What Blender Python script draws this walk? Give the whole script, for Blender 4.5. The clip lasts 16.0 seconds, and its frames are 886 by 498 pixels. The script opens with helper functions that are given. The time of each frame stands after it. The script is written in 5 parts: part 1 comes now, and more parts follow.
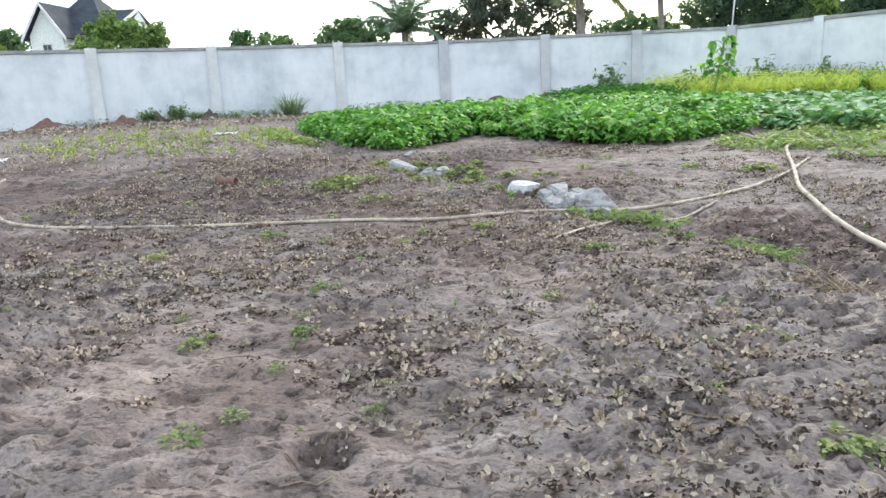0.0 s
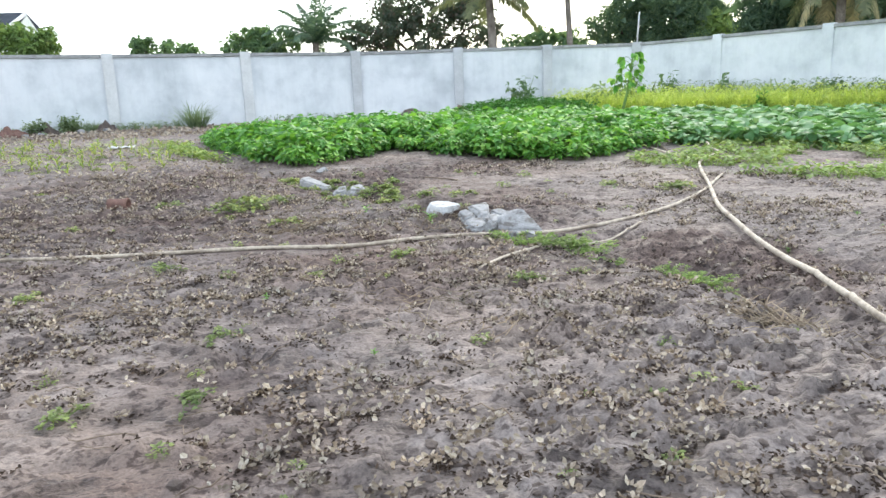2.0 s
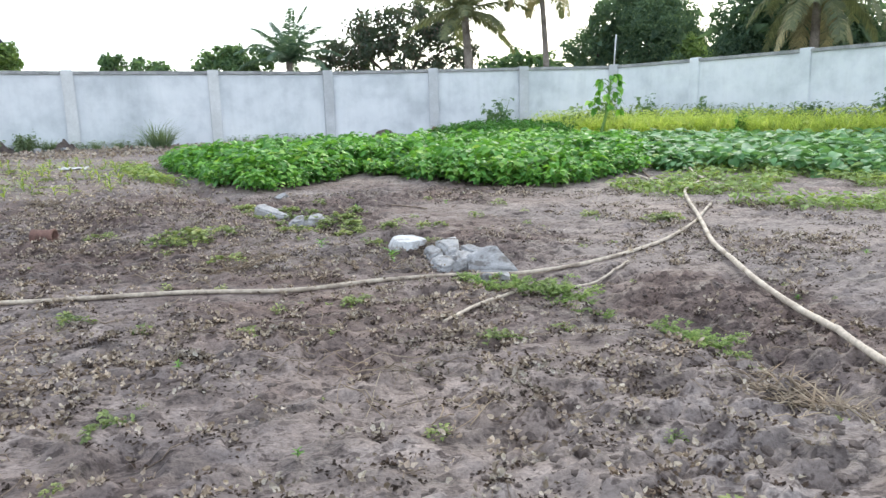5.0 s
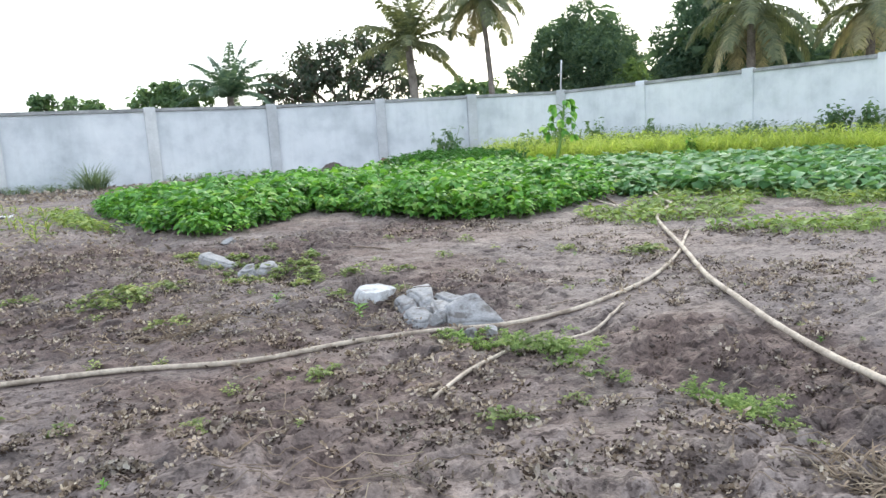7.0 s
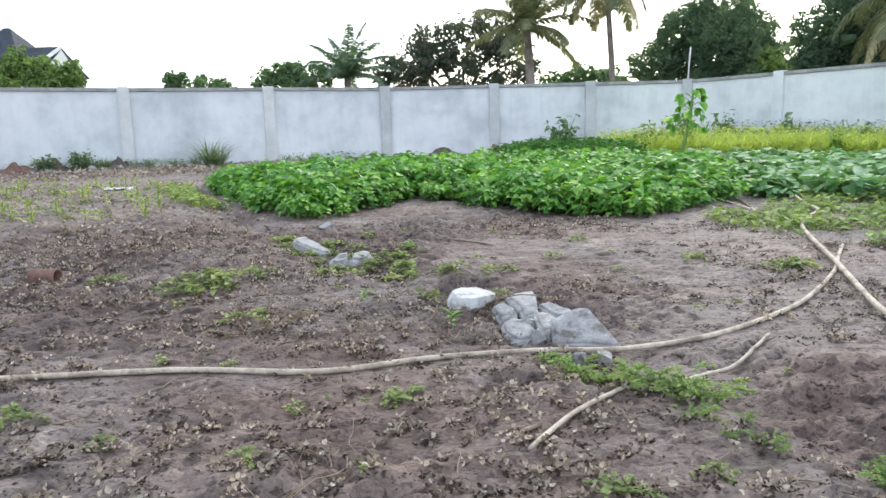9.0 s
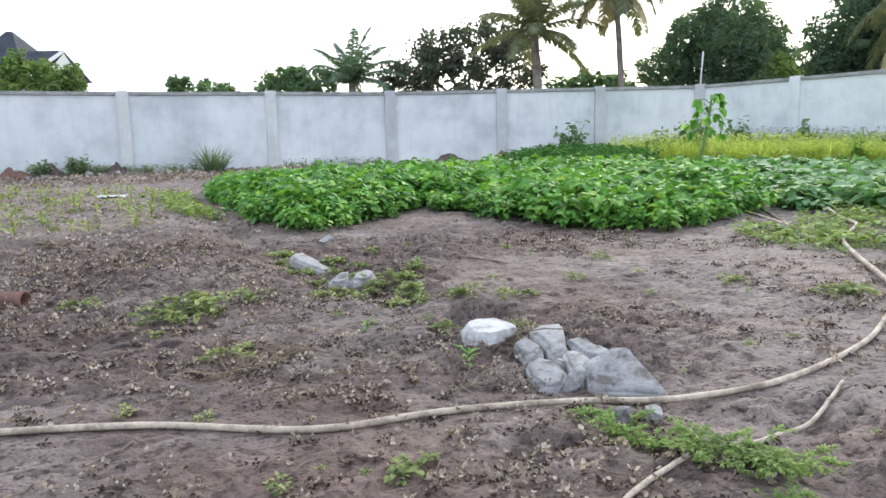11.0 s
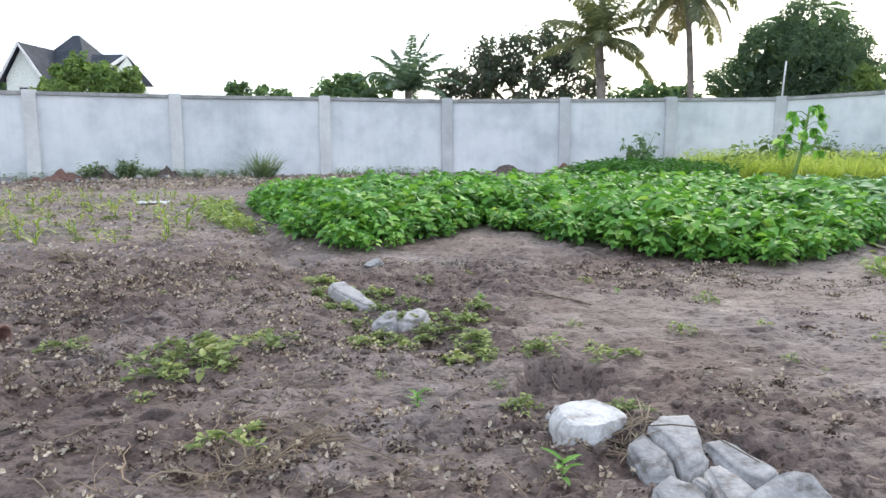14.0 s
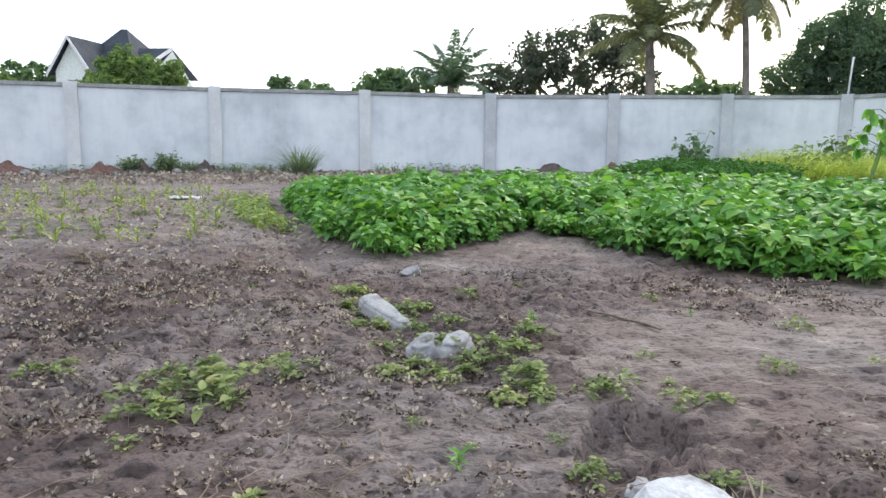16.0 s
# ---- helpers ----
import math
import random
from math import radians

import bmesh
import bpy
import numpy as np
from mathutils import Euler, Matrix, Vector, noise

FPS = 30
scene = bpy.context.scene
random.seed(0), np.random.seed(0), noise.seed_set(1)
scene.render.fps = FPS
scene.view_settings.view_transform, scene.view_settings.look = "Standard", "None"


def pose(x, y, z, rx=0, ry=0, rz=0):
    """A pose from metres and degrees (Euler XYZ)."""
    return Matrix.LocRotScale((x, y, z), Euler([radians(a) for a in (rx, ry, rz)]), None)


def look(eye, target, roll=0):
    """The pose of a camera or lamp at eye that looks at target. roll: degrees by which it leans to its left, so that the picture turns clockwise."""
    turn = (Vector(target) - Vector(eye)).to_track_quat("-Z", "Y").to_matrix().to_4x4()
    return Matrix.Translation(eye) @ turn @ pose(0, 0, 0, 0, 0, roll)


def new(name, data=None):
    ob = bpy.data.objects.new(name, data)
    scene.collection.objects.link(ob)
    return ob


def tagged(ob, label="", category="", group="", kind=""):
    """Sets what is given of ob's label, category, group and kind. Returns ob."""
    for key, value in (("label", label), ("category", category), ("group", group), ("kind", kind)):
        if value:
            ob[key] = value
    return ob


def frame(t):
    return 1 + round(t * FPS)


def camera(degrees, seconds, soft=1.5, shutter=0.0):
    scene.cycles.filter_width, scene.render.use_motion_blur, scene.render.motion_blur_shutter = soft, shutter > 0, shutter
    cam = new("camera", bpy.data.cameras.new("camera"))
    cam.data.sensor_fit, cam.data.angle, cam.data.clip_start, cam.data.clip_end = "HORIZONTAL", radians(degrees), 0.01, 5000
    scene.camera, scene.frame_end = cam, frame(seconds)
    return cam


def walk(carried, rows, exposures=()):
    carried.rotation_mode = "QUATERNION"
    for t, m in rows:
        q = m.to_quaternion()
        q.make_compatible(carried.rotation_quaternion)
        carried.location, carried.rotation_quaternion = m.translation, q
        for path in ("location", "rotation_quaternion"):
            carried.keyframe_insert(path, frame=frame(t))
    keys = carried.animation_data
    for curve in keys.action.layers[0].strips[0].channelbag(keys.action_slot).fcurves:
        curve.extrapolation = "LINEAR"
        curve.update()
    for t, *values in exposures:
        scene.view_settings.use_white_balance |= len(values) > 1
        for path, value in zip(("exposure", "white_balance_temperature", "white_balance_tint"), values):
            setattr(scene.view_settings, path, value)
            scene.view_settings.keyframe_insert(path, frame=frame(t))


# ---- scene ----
cam = camera(64.9, 16.0)
PATH = [
    (0, (-2.449, 0.022, 1.147), (-2.557, 1.969, 0.701), -2.6),
    (0.5, (-2.465, 0.145, 1.153), (-2.564, 2.086, 0.681), -2.3),
    (1, (-2.479, 0.342, 1.156), (-2.561, 2.279, 0.665), -2.4),
    (1.5, (-2.48, 0.429, 1.2), (-2.393, 2.377, 0.752), -1.7),
    (2, (-2.468, 0.47, 1.198), (-2.334, 2.42, 0.772), -2.1),
    (2.5, (-2.358, 0.651, 1.183), (-2.176, 2.589, 0.723), -2.1),
    (3, (-2.286, 0.74, 1.215), (-2.079, 2.697, 0.859), -2.4),
    (5.5, (-2.289, 1.469, 1.208), (-2.078, 3.423, 0.835), -1.2),
    (6, (-2.288, 1.674, 1.219), (-1.99, 3.622, 0.873), -2.3),
    (6.5, (-2.318, 1.775, 1.247), (-1.957, 3.712, 0.9), -2.1),
    (7, (-2.38, 1.958, 1.26), (-2.031, 3.905, 0.961), -3.5),
    (7.5, (-2.425, 2.058, 1.245), (-2.106, 4.004, 0.915), -2.6),
    (8, (-2.372, 2.241, 1.251), (-2.184, 4.202, 0.907), -2.4),
    (8.5, (-2.265, 2.455, 1.256), (-2.216, 4.427, 0.926), -1.8),
    (9, (-2.27, 2.637, 1.259), (-2.225, 4.61, 0.936), -1.5),
    (11.5, (-2.356, 3.533, 1.298), (-2.323, 5.511, 1.002), -1.3),
    (12, (-2.453, 3.761, 1.307), (-2.339, 5.739, 1.031), -0.5),
    (12.5, (-2.458, 3.847, 1.309), (-2.311, 5.819, 1.012), -0.5),
    (13, (-2.424, 4.145, 1.29), (-2.409, 6.126, 1.012), -0.9),
    (13.5, (-2.411, 4.349, 1.301), (-2.469, 6.327, 1.011), -0.8),
    (14, (-2.448, 4.539, 1.297), (-2.559, 6.516, 1.017), -0.1),
    (14.5, (-2.522, 4.725, 1.32), (-2.532, 6.709, 1.073), 0.5),
    (15, (-2.556, 4.866, 1.311), (-2.62, 6.845, 1.029), 0.4),
    (15.5, (-2.545, 5.115, 1.311), (-2.712, 7.091, 1.054), 1.8),
    (16, (-2.544, 5.277, 1.293), (-2.766, 7.243, 1.004), 0.6),
]
walk(cam, [(t, look(eye, target, roll)) for t, eye, target, roll in PATH],
     exposures=[(0, 0.2, 6450, 5.5), (1, 0.34, 6450, 5.5), (2, 0.32, 6450, 5.5), (3, 0.22, 6430, 6.0), (5.5, 0.13, 6380, 7.0), (9, 0.08, 6380, 8.0), (12.5, -0.02, 6380, 9.5), (14.5, 0.04, 6400, 9.5), (16, -0.08, 6400, 9.5)])

# world, sun, exposure
SUN_EL, SUN_AZ = 30.0, 22.0
world = bpy.data.worlds.new("overcast_sky")
scene.world = world
world.use_nodes = True
wn, wl = world.node_tree.nodes, world.node_tree.links
sky = wn.new("ShaderNodeTexSky")
sky.sky_type = "NISHITA"
sky.sun_disc = False
sky.sun_elevation = radians(SUN_EL)
sky.sun_rotation = radians(SUN_AZ)
sky.air_density, sky.dust_density, sky.ozone_density = 1.0, 2.0, 1.0
sky_bg = wn["Background"]
sky_bg.inputs["Strength"].default_value = 0.10
cloud_bg = wn.new("ShaderNodeBackground")
cloud_bg.inputs["Color"].default_value = (0.91, 0.962, 1.06, 1)
cloud_bg.inputs["Strength"].default_value = 1.28
sky_sum = wn.new("ShaderNodeAddShader")
wl.new(sky.outputs["Color"], sky_bg.inputs["Color"])
wl.new(sky_bg.outputs[0], sky_sum.inputs[0])
wl.new(cloud_bg.outputs[0], sky_sum.inputs[1])
wl.new(sky_sum.outputs[0], wn["World Output"].inputs["Surface"])

sun_lamp = new("sun", bpy.data.lights.new("sun", "SUN"))
sun_lamp.data.energy = 1.6
sun_lamp.data.angle = radians(11)
sun_lamp.data.color = (1.0, 0.94, 0.84)
sun_from = Vector((math.sin(radians(SUN_AZ)) * math.cos(radians(SUN_EL)), math.cos(radians(SUN_AZ)) * math.cos(radians(SUN_EL)), math.sin(radians(SUN_EL))))
sun_lamp.matrix_world = look(sun_from * 50, (0, 0, 0))


# ---- materials ----
def nodes_of(name):
    m = bpy.data.materials.new(name)
    m.use_nodes = True
    return m, m.node_tree.nodes, m.node_tree.links, m.node_tree.nodes["Principled BSDF"]


def ramp(nd, stops):
    r = nd.new("ShaderNodeValToRGB")
    r.color_ramp.elements[0].position, r.color_ramp.elements[1].position = stops[0][0], stops[-1][0]
    r.color_ramp.elements[0].color, r.color_ramp.elements[1].color = (*stops[0][1], 1), (*stops[-1][1], 1)
    for p, c in stops[1:-1]:
        r.color_ramp.elements.new(p).color = (*c, 1)
    return r


def noise_node(nd, lk, scale, detail=6, rough=0.6, coord=None):
    n = nd.new("ShaderNodeTexNoise")
    n.inputs["Scale"].default_value = scale
    n.inputs["Detail"].default_value = detail
    n.inputs["Roughness"].default_value = rough
    if coord is not None:
        lk.new(coord, n.inputs["Vector"])
    return n


def blend(nd, lk, kind, fac, a, b):
    m = nd.new("ShaderNodeMix")
    m.data_type = "RGBA"
    m.blend_type = kind
    for sock, v in ((m.inputs[0], fac), (m.inputs[6], a), (m.inputs[7], b)):
        if isinstance(v, (int, float)):
            sock.default_value = v
        elif isinstance(v, tuple):
            sock.default_value = (*v, 1)
        else:
            lk.new(v, sock)
    return m.outputs[2]


def bump_into(nd, lk, bsdf, height, strength, dist):
    b = nd.new("ShaderNodeBump")
    b.inputs["Strength"].default_value = strength
    b.inputs["Distance"].default_value = dist
    lk.new(height, b.inputs["Height"])
    lk.new(b.outputs[0], bsdf.inputs["Normal"])


def mat_mottled(name, stops, scale=3.0, fine=40.0, rough=0.85, bump=0.4, dist=0.01, spec=0.3, detail=7, speck=0.24):
    m, nd, lk, p = nodes_of(name)
    co = nd.new("ShaderNodeNewGeometry").outputs["Position"]
    a = noise_node(nd, lk, scale, detail, 0.62, co)
    b = noise_node(nd, lk, fine, 4, 0.6, co)
    r = ramp(nd, stops)
    lk.new(a.outputs["Fac"], r.inputs["Fac"])
    r2 = ramp(nd, [(0.3, (1 - speck,) * 3), (0.7, (1 + 0.8 * speck,) * 3)])
    lk.new(b.outputs["Fac"], r2.inputs["Fac"])
    lk.new(blend(nd, lk, "MULTIPLY", 1.0, r.outputs[0], r2.outputs[0]), p.inputs["Base Color"])
    p.inputs["Roughness"].default_value = rough
    p.inputs["Specular IOR Level"].default_value = spec
    if bump:
        bump_into(nd, lk, p, b.outputs["Fac"], bump, dist)
    return m


def mat_soil():
    m, nd, lk, p = nodes_of("tilled_soil")
    co = nd.new("ShaderNodeNewGeometry").outputs["Position"]
    drawn = nd.new("ShaderNodeMapping")
    drawn.inputs["Rotation"].default_value = (0, 0, radians(-20))
    drawn.inputs["Scale"].default_value = (1.0, 1.7, 1.0)
    lk.new(co, drawn.inputs["Vector"])
    big = noise_node(nd, lk, 0.6, 4, 0.55, co)
    mid = noise_node(nd, lk, 2.6, 5, 0.55, drawn.outputs[0])
    fine = noise_node(nd, lk, 60.0, 4, 0.6, co)
    crumb = noise_node(nd, lk, 20.0, 4, 0.55, drawn.outputs[0])
    crust = noise_node(nd, lk, 6.5, 5, 0.6, drawn.outputs[0])
    r = ramp(nd, [(0.3, (0.115, 0.092, 0.083)), (0.44, (0.19, 0.155, 0.14)), (0.54, (0.245, 0.205, 0.187)), (0.68, (0.325, 0.279, 0.257))])
    lk.new(mid.outputs["Fac"], r.inputs["Fac"])
    r2 = ramp(nd, [(0.36, (0.8, 0.82, 0.85)), (0.5, (1.0, 1.0, 1.0)), (0.66, (1.14, 1.1, 1.05))])
    lk.new(big.outputs["Fac"], r2.inputs["Fac"])
    c = blend(nd, lk, "MULTIPLY", 1.0, r.outputs[0], r2.outputs[0])
    r3 = ramp(nd, [(0.34, (0.66, 0.65, 0.65)), (0.5, (1, 1, 1)), (0.66, (1.25, 1.25, 1.25))])
    lk.new(fine.outputs["Fac"], r3.inputs["Fac"])
    c = blend(nd, lk, "MULTIPLY", 0.8, c, r3.outputs[0])
    sand = nd.new("ShaderNodeAttribute")
    sand.attribute_name = "sand"
    c = blend(nd, lk, "MIX", sand.outputs["Fac"], c, blend(nd, lk, "MULTIPLY", 0.8, (0.255, 0.212, 0.19), blend(nd, lk, "MULTIPLY", 0.5, r2.outputs[0], r3.outputs[0])))
    # dark crumb spots: shade of clod faces painted on the paler crust
    r4 = ramp(nd, [(0.38, (0.34, 0.31, 0.31)), (0.45, (1, 1, 1))])
    lk.new(crumb.outputs["Fac"], r4.inputs["Fac"])
    c = blend(nd, lk, "MULTIPLY", 0.85, c, r4.outputs[0])
    # larger elongated patches of clod shade, painted the same way
    r5 = ramp(nd, [(0.4, (0.42, 0.39, 0.39)), (0.45, (1, 1, 1))])
    lk.new(crust.outputs["Fac"], r5.inputs["Fac"])
    c = blend(nd, lk, "MULTIPLY", 0.75, c, r5.outputs[0])
    # multiplies in the damp tone and the furrow's painted shade
    wet_shade = nd.new("ShaderNodeAttribute")
    wet_shade.attribute_name = "humus_shade"
    c = blend(nd, lk, "MULTIPLY", wet_shade.outputs["Fac"], c, (0.6, 0.53, 0.515))
    lk.new(c, p.inputs["Base Color"])
    damp = ramp(nd, [(0.36, (0.55, 0.55, 0.55)), (0.55, (0.9, 0.9, 0.9))])
    lk.new(mid.outputs["Fac"], damp.inputs["Fac"])
    silt = ramp(nd, [(0.56, (0.84, 0.84, 0.84)), (0.66, (0.5, 0.5, 0.5))])
    lk.new(crust.outputs["Fac"], silt.inputs["Fac"])
    lk.new(blend(nd, lk, "MIX", sand.outputs["Fac"], damp.outputs[0], silt.outputs[0]), p.inputs["Roughness"])
    p.inputs["Specular IOR Level"].default_value = 0.3
    add = nd.new("ShaderNodeMath")
    add.operation = "MULTIPLY_ADD"
    add.inputs[1].default_value = 2.2
    lk.new(crumb.outputs["Fac"], add.inputs[0])
    lk.new(fine.outputs["Fac"], add.inputs[2])
    bump_into(nd, lk, p, add.outputs[0], 0.6, 0.014)
    return m


def mat_leaf(name, stops, rough=0.62, through_light=0.36, spec=0.2):
    m, nd, lk, p = nodes_of(name)
    geo = nd.new("ShaderNodeNewGeometry")
    obi = nd.new("ShaderNodeObjectInfo")
    mean = nd.new("ShaderNodeMath")
    mean.operation = "MULTIPLY_ADD"
    mean.inputs[1].default_value = 0.3
    sub = nd.new("ShaderNodeMath")
    sub.operation = "MULTIPLY"
    sub.inputs[1].default_value = 0.7
    lk.new(geo.outputs["Random Per Island"], sub.inputs[0])
    lk.new(obi.outputs["Random"], mean.inputs[0])
    lk.new(sub.outputs[0], mean.inputs[2])
    r = ramp(nd, stops)
    lk.new(mean.outputs[0], r.inputs["Fac"])
    n = noise_node(nd, lk, 2.2, 4, 0.6, geo.outputs["Position"])
    r2 = ramp(nd, [(0.35, (0.72, 0.76, 0.74)), (0.65, (1.22, 1.18, 1.05))])
    lk.new(n.outputs["Fac"], r2.inputs["Fac"])
    c = blend(nd, lk, "MULTIPLY", 1.0, r.outputs[0], r2.outputs[0])
    lk.new(c, p.inputs["Base Color"])
    p.inputs["Roughness"].default_value = rough
    p.inputs["Specular IOR Level"].default_value = spec
    t = nd.new("ShaderNodeBsdfTranslucent")
    lk.new(blend(nd, lk, "MULTIPLY", 1.0, c, (1.3, 1.25, 0.7)), t.inputs["Color"])
    mix = nd.new("ShaderNodeMixShader")
    mix.inputs[0].default_value = through_light
    lk.new(p.outputs[0], mix.inputs[1])
    lk.new(t.outputs[0], mix.inputs[2])
    lk.new(mix.outputs[0], nd["Material Output"].inputs["Surface"])
    return m


def mat_wall():
    m, nd, lk, p = nodes_of("weathered_white_render")
    co = nd.new("ShaderNodeNewGeometry").outputs["Position"]
    big = noise_node(nd, lk, 0.45, 6, 0.6, co)
    mid = noise_node(nd, lk, 1.6, 7, 0.65, co)
    mp = nd.new("ShaderNodeMapping")
    mp.inputs["Scale"].default_value = (5.0, 5.0, 0.35)
    lk.new(co, mp.inputs["Vector"])
    run = noise_node(nd, lk, 1.0, 5, 0.6, mp.outputs[0])
    fine = noise_node(nd, lk, 30.0, 4, 0.6, co)
    r = ramp(nd, [(0.36, (0.56, 0.595, 0.625)), (0.5, (0.71, 0.74, 0.77)), (0.66, (0.785, 0.805, 0.83))])
    lk.new(big.outputs["Fac"], r.inputs["Fac"])
    r2 = ramp(nd, [(0.32, (0.78, 0.79, 0.8)), (0.5, (0.97, 0.97, 0.97)), (0.7, (1.03, 1.03, 1.03))])
    lk.new(mid.outputs["Fac"], r2.inputs["Fac"])
    c = blend(nd, lk, "MULTIPLY", 0.55, r.outputs[0], r2.outputs[0])
    r3 = ramp(nd, [(0.3, (0.82, 0.82, 0.82)), (0.52, (1, 1, 1))])
    lk.new(run.outputs["Fac"], r3.inputs["Fac"])
    c = blend(nd, lk, "MULTIPLY", 0.28, c, r3.outputs[0])
    lk.new(c, p.inputs["Base Color"])
    p.inputs["Roughness"].default_value = 0.9
    bump_into(nd, lk, p, fine.outputs["Fac"], 0.3, 0.01)
    return m


M_SOIL = mat_soil()
M_WALL = mat_wall()
M_PILLAR = mat_mottled("pillar_render", [(0.35, (0.46, 0.475, 0.49)), (0.65, (0.6, 0.615, 0.635))], 1.2, 14, 0.9, 0.12, speck=0.06)
M_PILLAR_PALE = mat_mottled("pale_pillar_render", [(0.35, (0.58, 0.59, 0.59)), (0.65, (0.72, 0.73, 0.735))], 1.2, 14, 0.9, 0.12, speck=0.06)
M_ROCK_WHITE = mat_mottled("whitened_concrete", [(0.36, (0.25, 0.22, 0.2)), (0.45, (0.5, 0.5, 0.5)), (0.66, (0.66, 0.67, 0.69))], 5.0, 50, 0.92, 0.7, 0.008, speck=0.18)
M_COPING = mat_mottled("coping_concrete", [(0.35, (0.24, 0.25, 0.25)), (0.65, (0.42, 0.42, 0.42))], 2.0, 20, 0.92, 0.4)
M_CONCRETE = mat_mottled("broken_concrete", [(0.36, (0.13, 0.12, 0.115)), (0.44, (0.24, 0.24, 0.245)), (0.68, (0.36, 0.365, 0.375))], 8.0, 46, 0.92, 0.7, 0.008, speck=0.2)
M_CONCRETE_PALE = mat_mottled("pale_concrete", [(0.34, (0.2, 0.18, 0.165)), (0.48, (0.34, 0.34, 0.345)), (0.68, (0.41, 0.395, 0.38))], 8.0, 46, 0.92, 0.7, 0.008, speck=0.2)
M_HOSE = mat_mottled("dusty_hose_plastic", [(0.34, (0.24, 0.195, 0.15)), (0.5, (0.46, 0.39, 0.315)), (0.7, (0.6, 0.53, 0.43))], 6.0, 45, 0.7, 0.3, 0.004)
M_TWIG = mat_mottled("dry_twig", [(0.35, (0.12, 0.09, 0.07)), (0.65, (0.32, 0.25, 0.19))], 12.0, 70, 0.9, 0.4, 0.003)
M_BARK = mat_mottled("tree_bark", [(0.35, (0.07, 0.058, 0.048)), (0.65, (0.19, 0.16, 0.13))], 3.0, 18, 0.95, 0.6, 0.03)
M_PALMBARK = mat_mottled("palm_bark", [(0.35, (0.14, 0.12, 0.1)), (0.65, (0.32, 0.29, 0.25))], 2.0, 14, 0.95, 0.6, 0.03)
M_CLAY = mat_mottled("red_clay", [(0.35, (0.12, 0.07, 0.058)), (0.65, (0.24, 0.14, 0.115))], 14.0, 70, 0.9, 0.6, 0.005)
M_CLOD = mat_mottled("soil_clod", [(0.35, (0.065, 0.05, 0.045)), (0.65, (0.16, 0.13, 0.115))], 7.0, 50, 0.95, 0.7, 0.01)
M_PLASTIC = mat_mottled("weathered_white_plastic", [(0.35, (0.55, 0.55, 0.56)), (0.65, (0.78, 0.78, 0.78))], 5.0, 30, 0.55, 0.2, 0.01)
M_HOUSE = mat_mottled("house_render", [(0.35, (0.72, 0.78, 0.72)), (0.65, (0.8, 0.84, 0.79))], 0.5, 12, 0.85, 0.2)
M_ROOF = mat_mottled("charcoal_roof_tile", [(0.35, (0.022, 0.03, 0.042)), (0.65, (0.05, 0.06, 0.078))], 1.5, 9, 0.75, 0.5, 0.03)
M_TRIM = mat_mottled("white_trim", [(0.35, (0.7, 0.7, 0.7)), (0.65, (0.8, 0.8, 0.8))], 1.0, 12, 0.6, 0.1)
M_DARKGLASS, _n, _l, _p = nodes_of("window_glass")
_p.inputs["Base Color"].default_value = (0.03, 0.035, 0.04, 1)
_p.inputs["Roughness"].default_value = 0.12
M_METAL = mat_mottled("galvanised_pipe", [(0.35, (0.5, 0.5, 0.5)), (0.65, (0.75, 0.75, 0.75))], 4.0, 30, 0.5, 0.1, 0.003)

M_BEAN = mat_leaf("bean_leaf", [(0.0, (0.06, 0.17, 0.045)), (0.4, (0.125, 0.32, 0.07)), (0.78, (0.25, 0.49, 0.1)), (1.0, (0.48, 0.63, 0.22))], 0.52, 0.34, 0.3)
# palest stops put the leaves' bluish-white sheen into their colour
M_PUMPKIN = mat_leaf("pumpkin_leaf", [(0.0, (0.09, 0.21, 0.09)), (0.5, (0.18, 0.36, 0.165)), (0.8, (0.29, 0.46, 0.28)), (1.0, (0.46, 0.57, 0.46))], 0.55, 0.34, 0.3)
M_SWEET = mat_leaf("dark_bed_leaf", [(0.0, (0.03, 0.1, 0.018)), (0.5, (0.05, 0.17, 0.03)), (1.0, (0.1, 0.25, 0.05))])
M_STEM = mat_leaf("green_stem", [(0.0, (0.1, 0.2, 0.05)), (1.0, (0.2, 0.3, 0.1))], 0.6, 0.1)
M_WEED = mat_leaf("weed_leaf", [(0.0, (0.13, 0.17, 0.08)), (0.5, (0.24, 0.31, 0.13)), (0.85, (0.38, 0.43, 0.2)), (1.0, (0.47, 0.44, 0.27))], 0.6)
M_SPROUT = mat_leaf("fresh_sprout", [(0.0, (0.1, 0.25, 0.05)), (1.0, (0.22, 0.42, 0.1))], 0.5)
M_MAIZE = mat_leaf("maize_blade", [(0.0, (0.18, 0.3, 0.06)), (0.5, (0.33, 0.42, 0.11)), (1.0, (0.5, 0.5, 0.2))], 0.55)
M_YELLOW = mat_leaf("yellowing_grass", [(0.0, (0.29, 0.4, 0.11)), (0.5, (0.46, 0.57, 0.17)), (1.0, (0.64, 0.68, 0.3))], 0.7, 0.45)
M_GRASS = mat_leaf("low_grass", [(0.0, (0.16, 0.26, 0.08)), (0.6, (0.3, 0.4, 0.15)), (1.0, (0.5, 0.52, 0.28))], 0.6)
M_FERN = mat_leaf("feathery_weed", [(0.0, (0.12, 0.21, 0.06)), (0.6, (0.25, 0.37, 0.11)), (1.0, (0.45, 0.52, 0.2))], 0.6)
M_TUFT = mat_leaf("blue_green_grass", [(0.0, (0.13, 0.2, 0.12)), (1.0, (0.3, 0.37, 0.25))], 0.6)
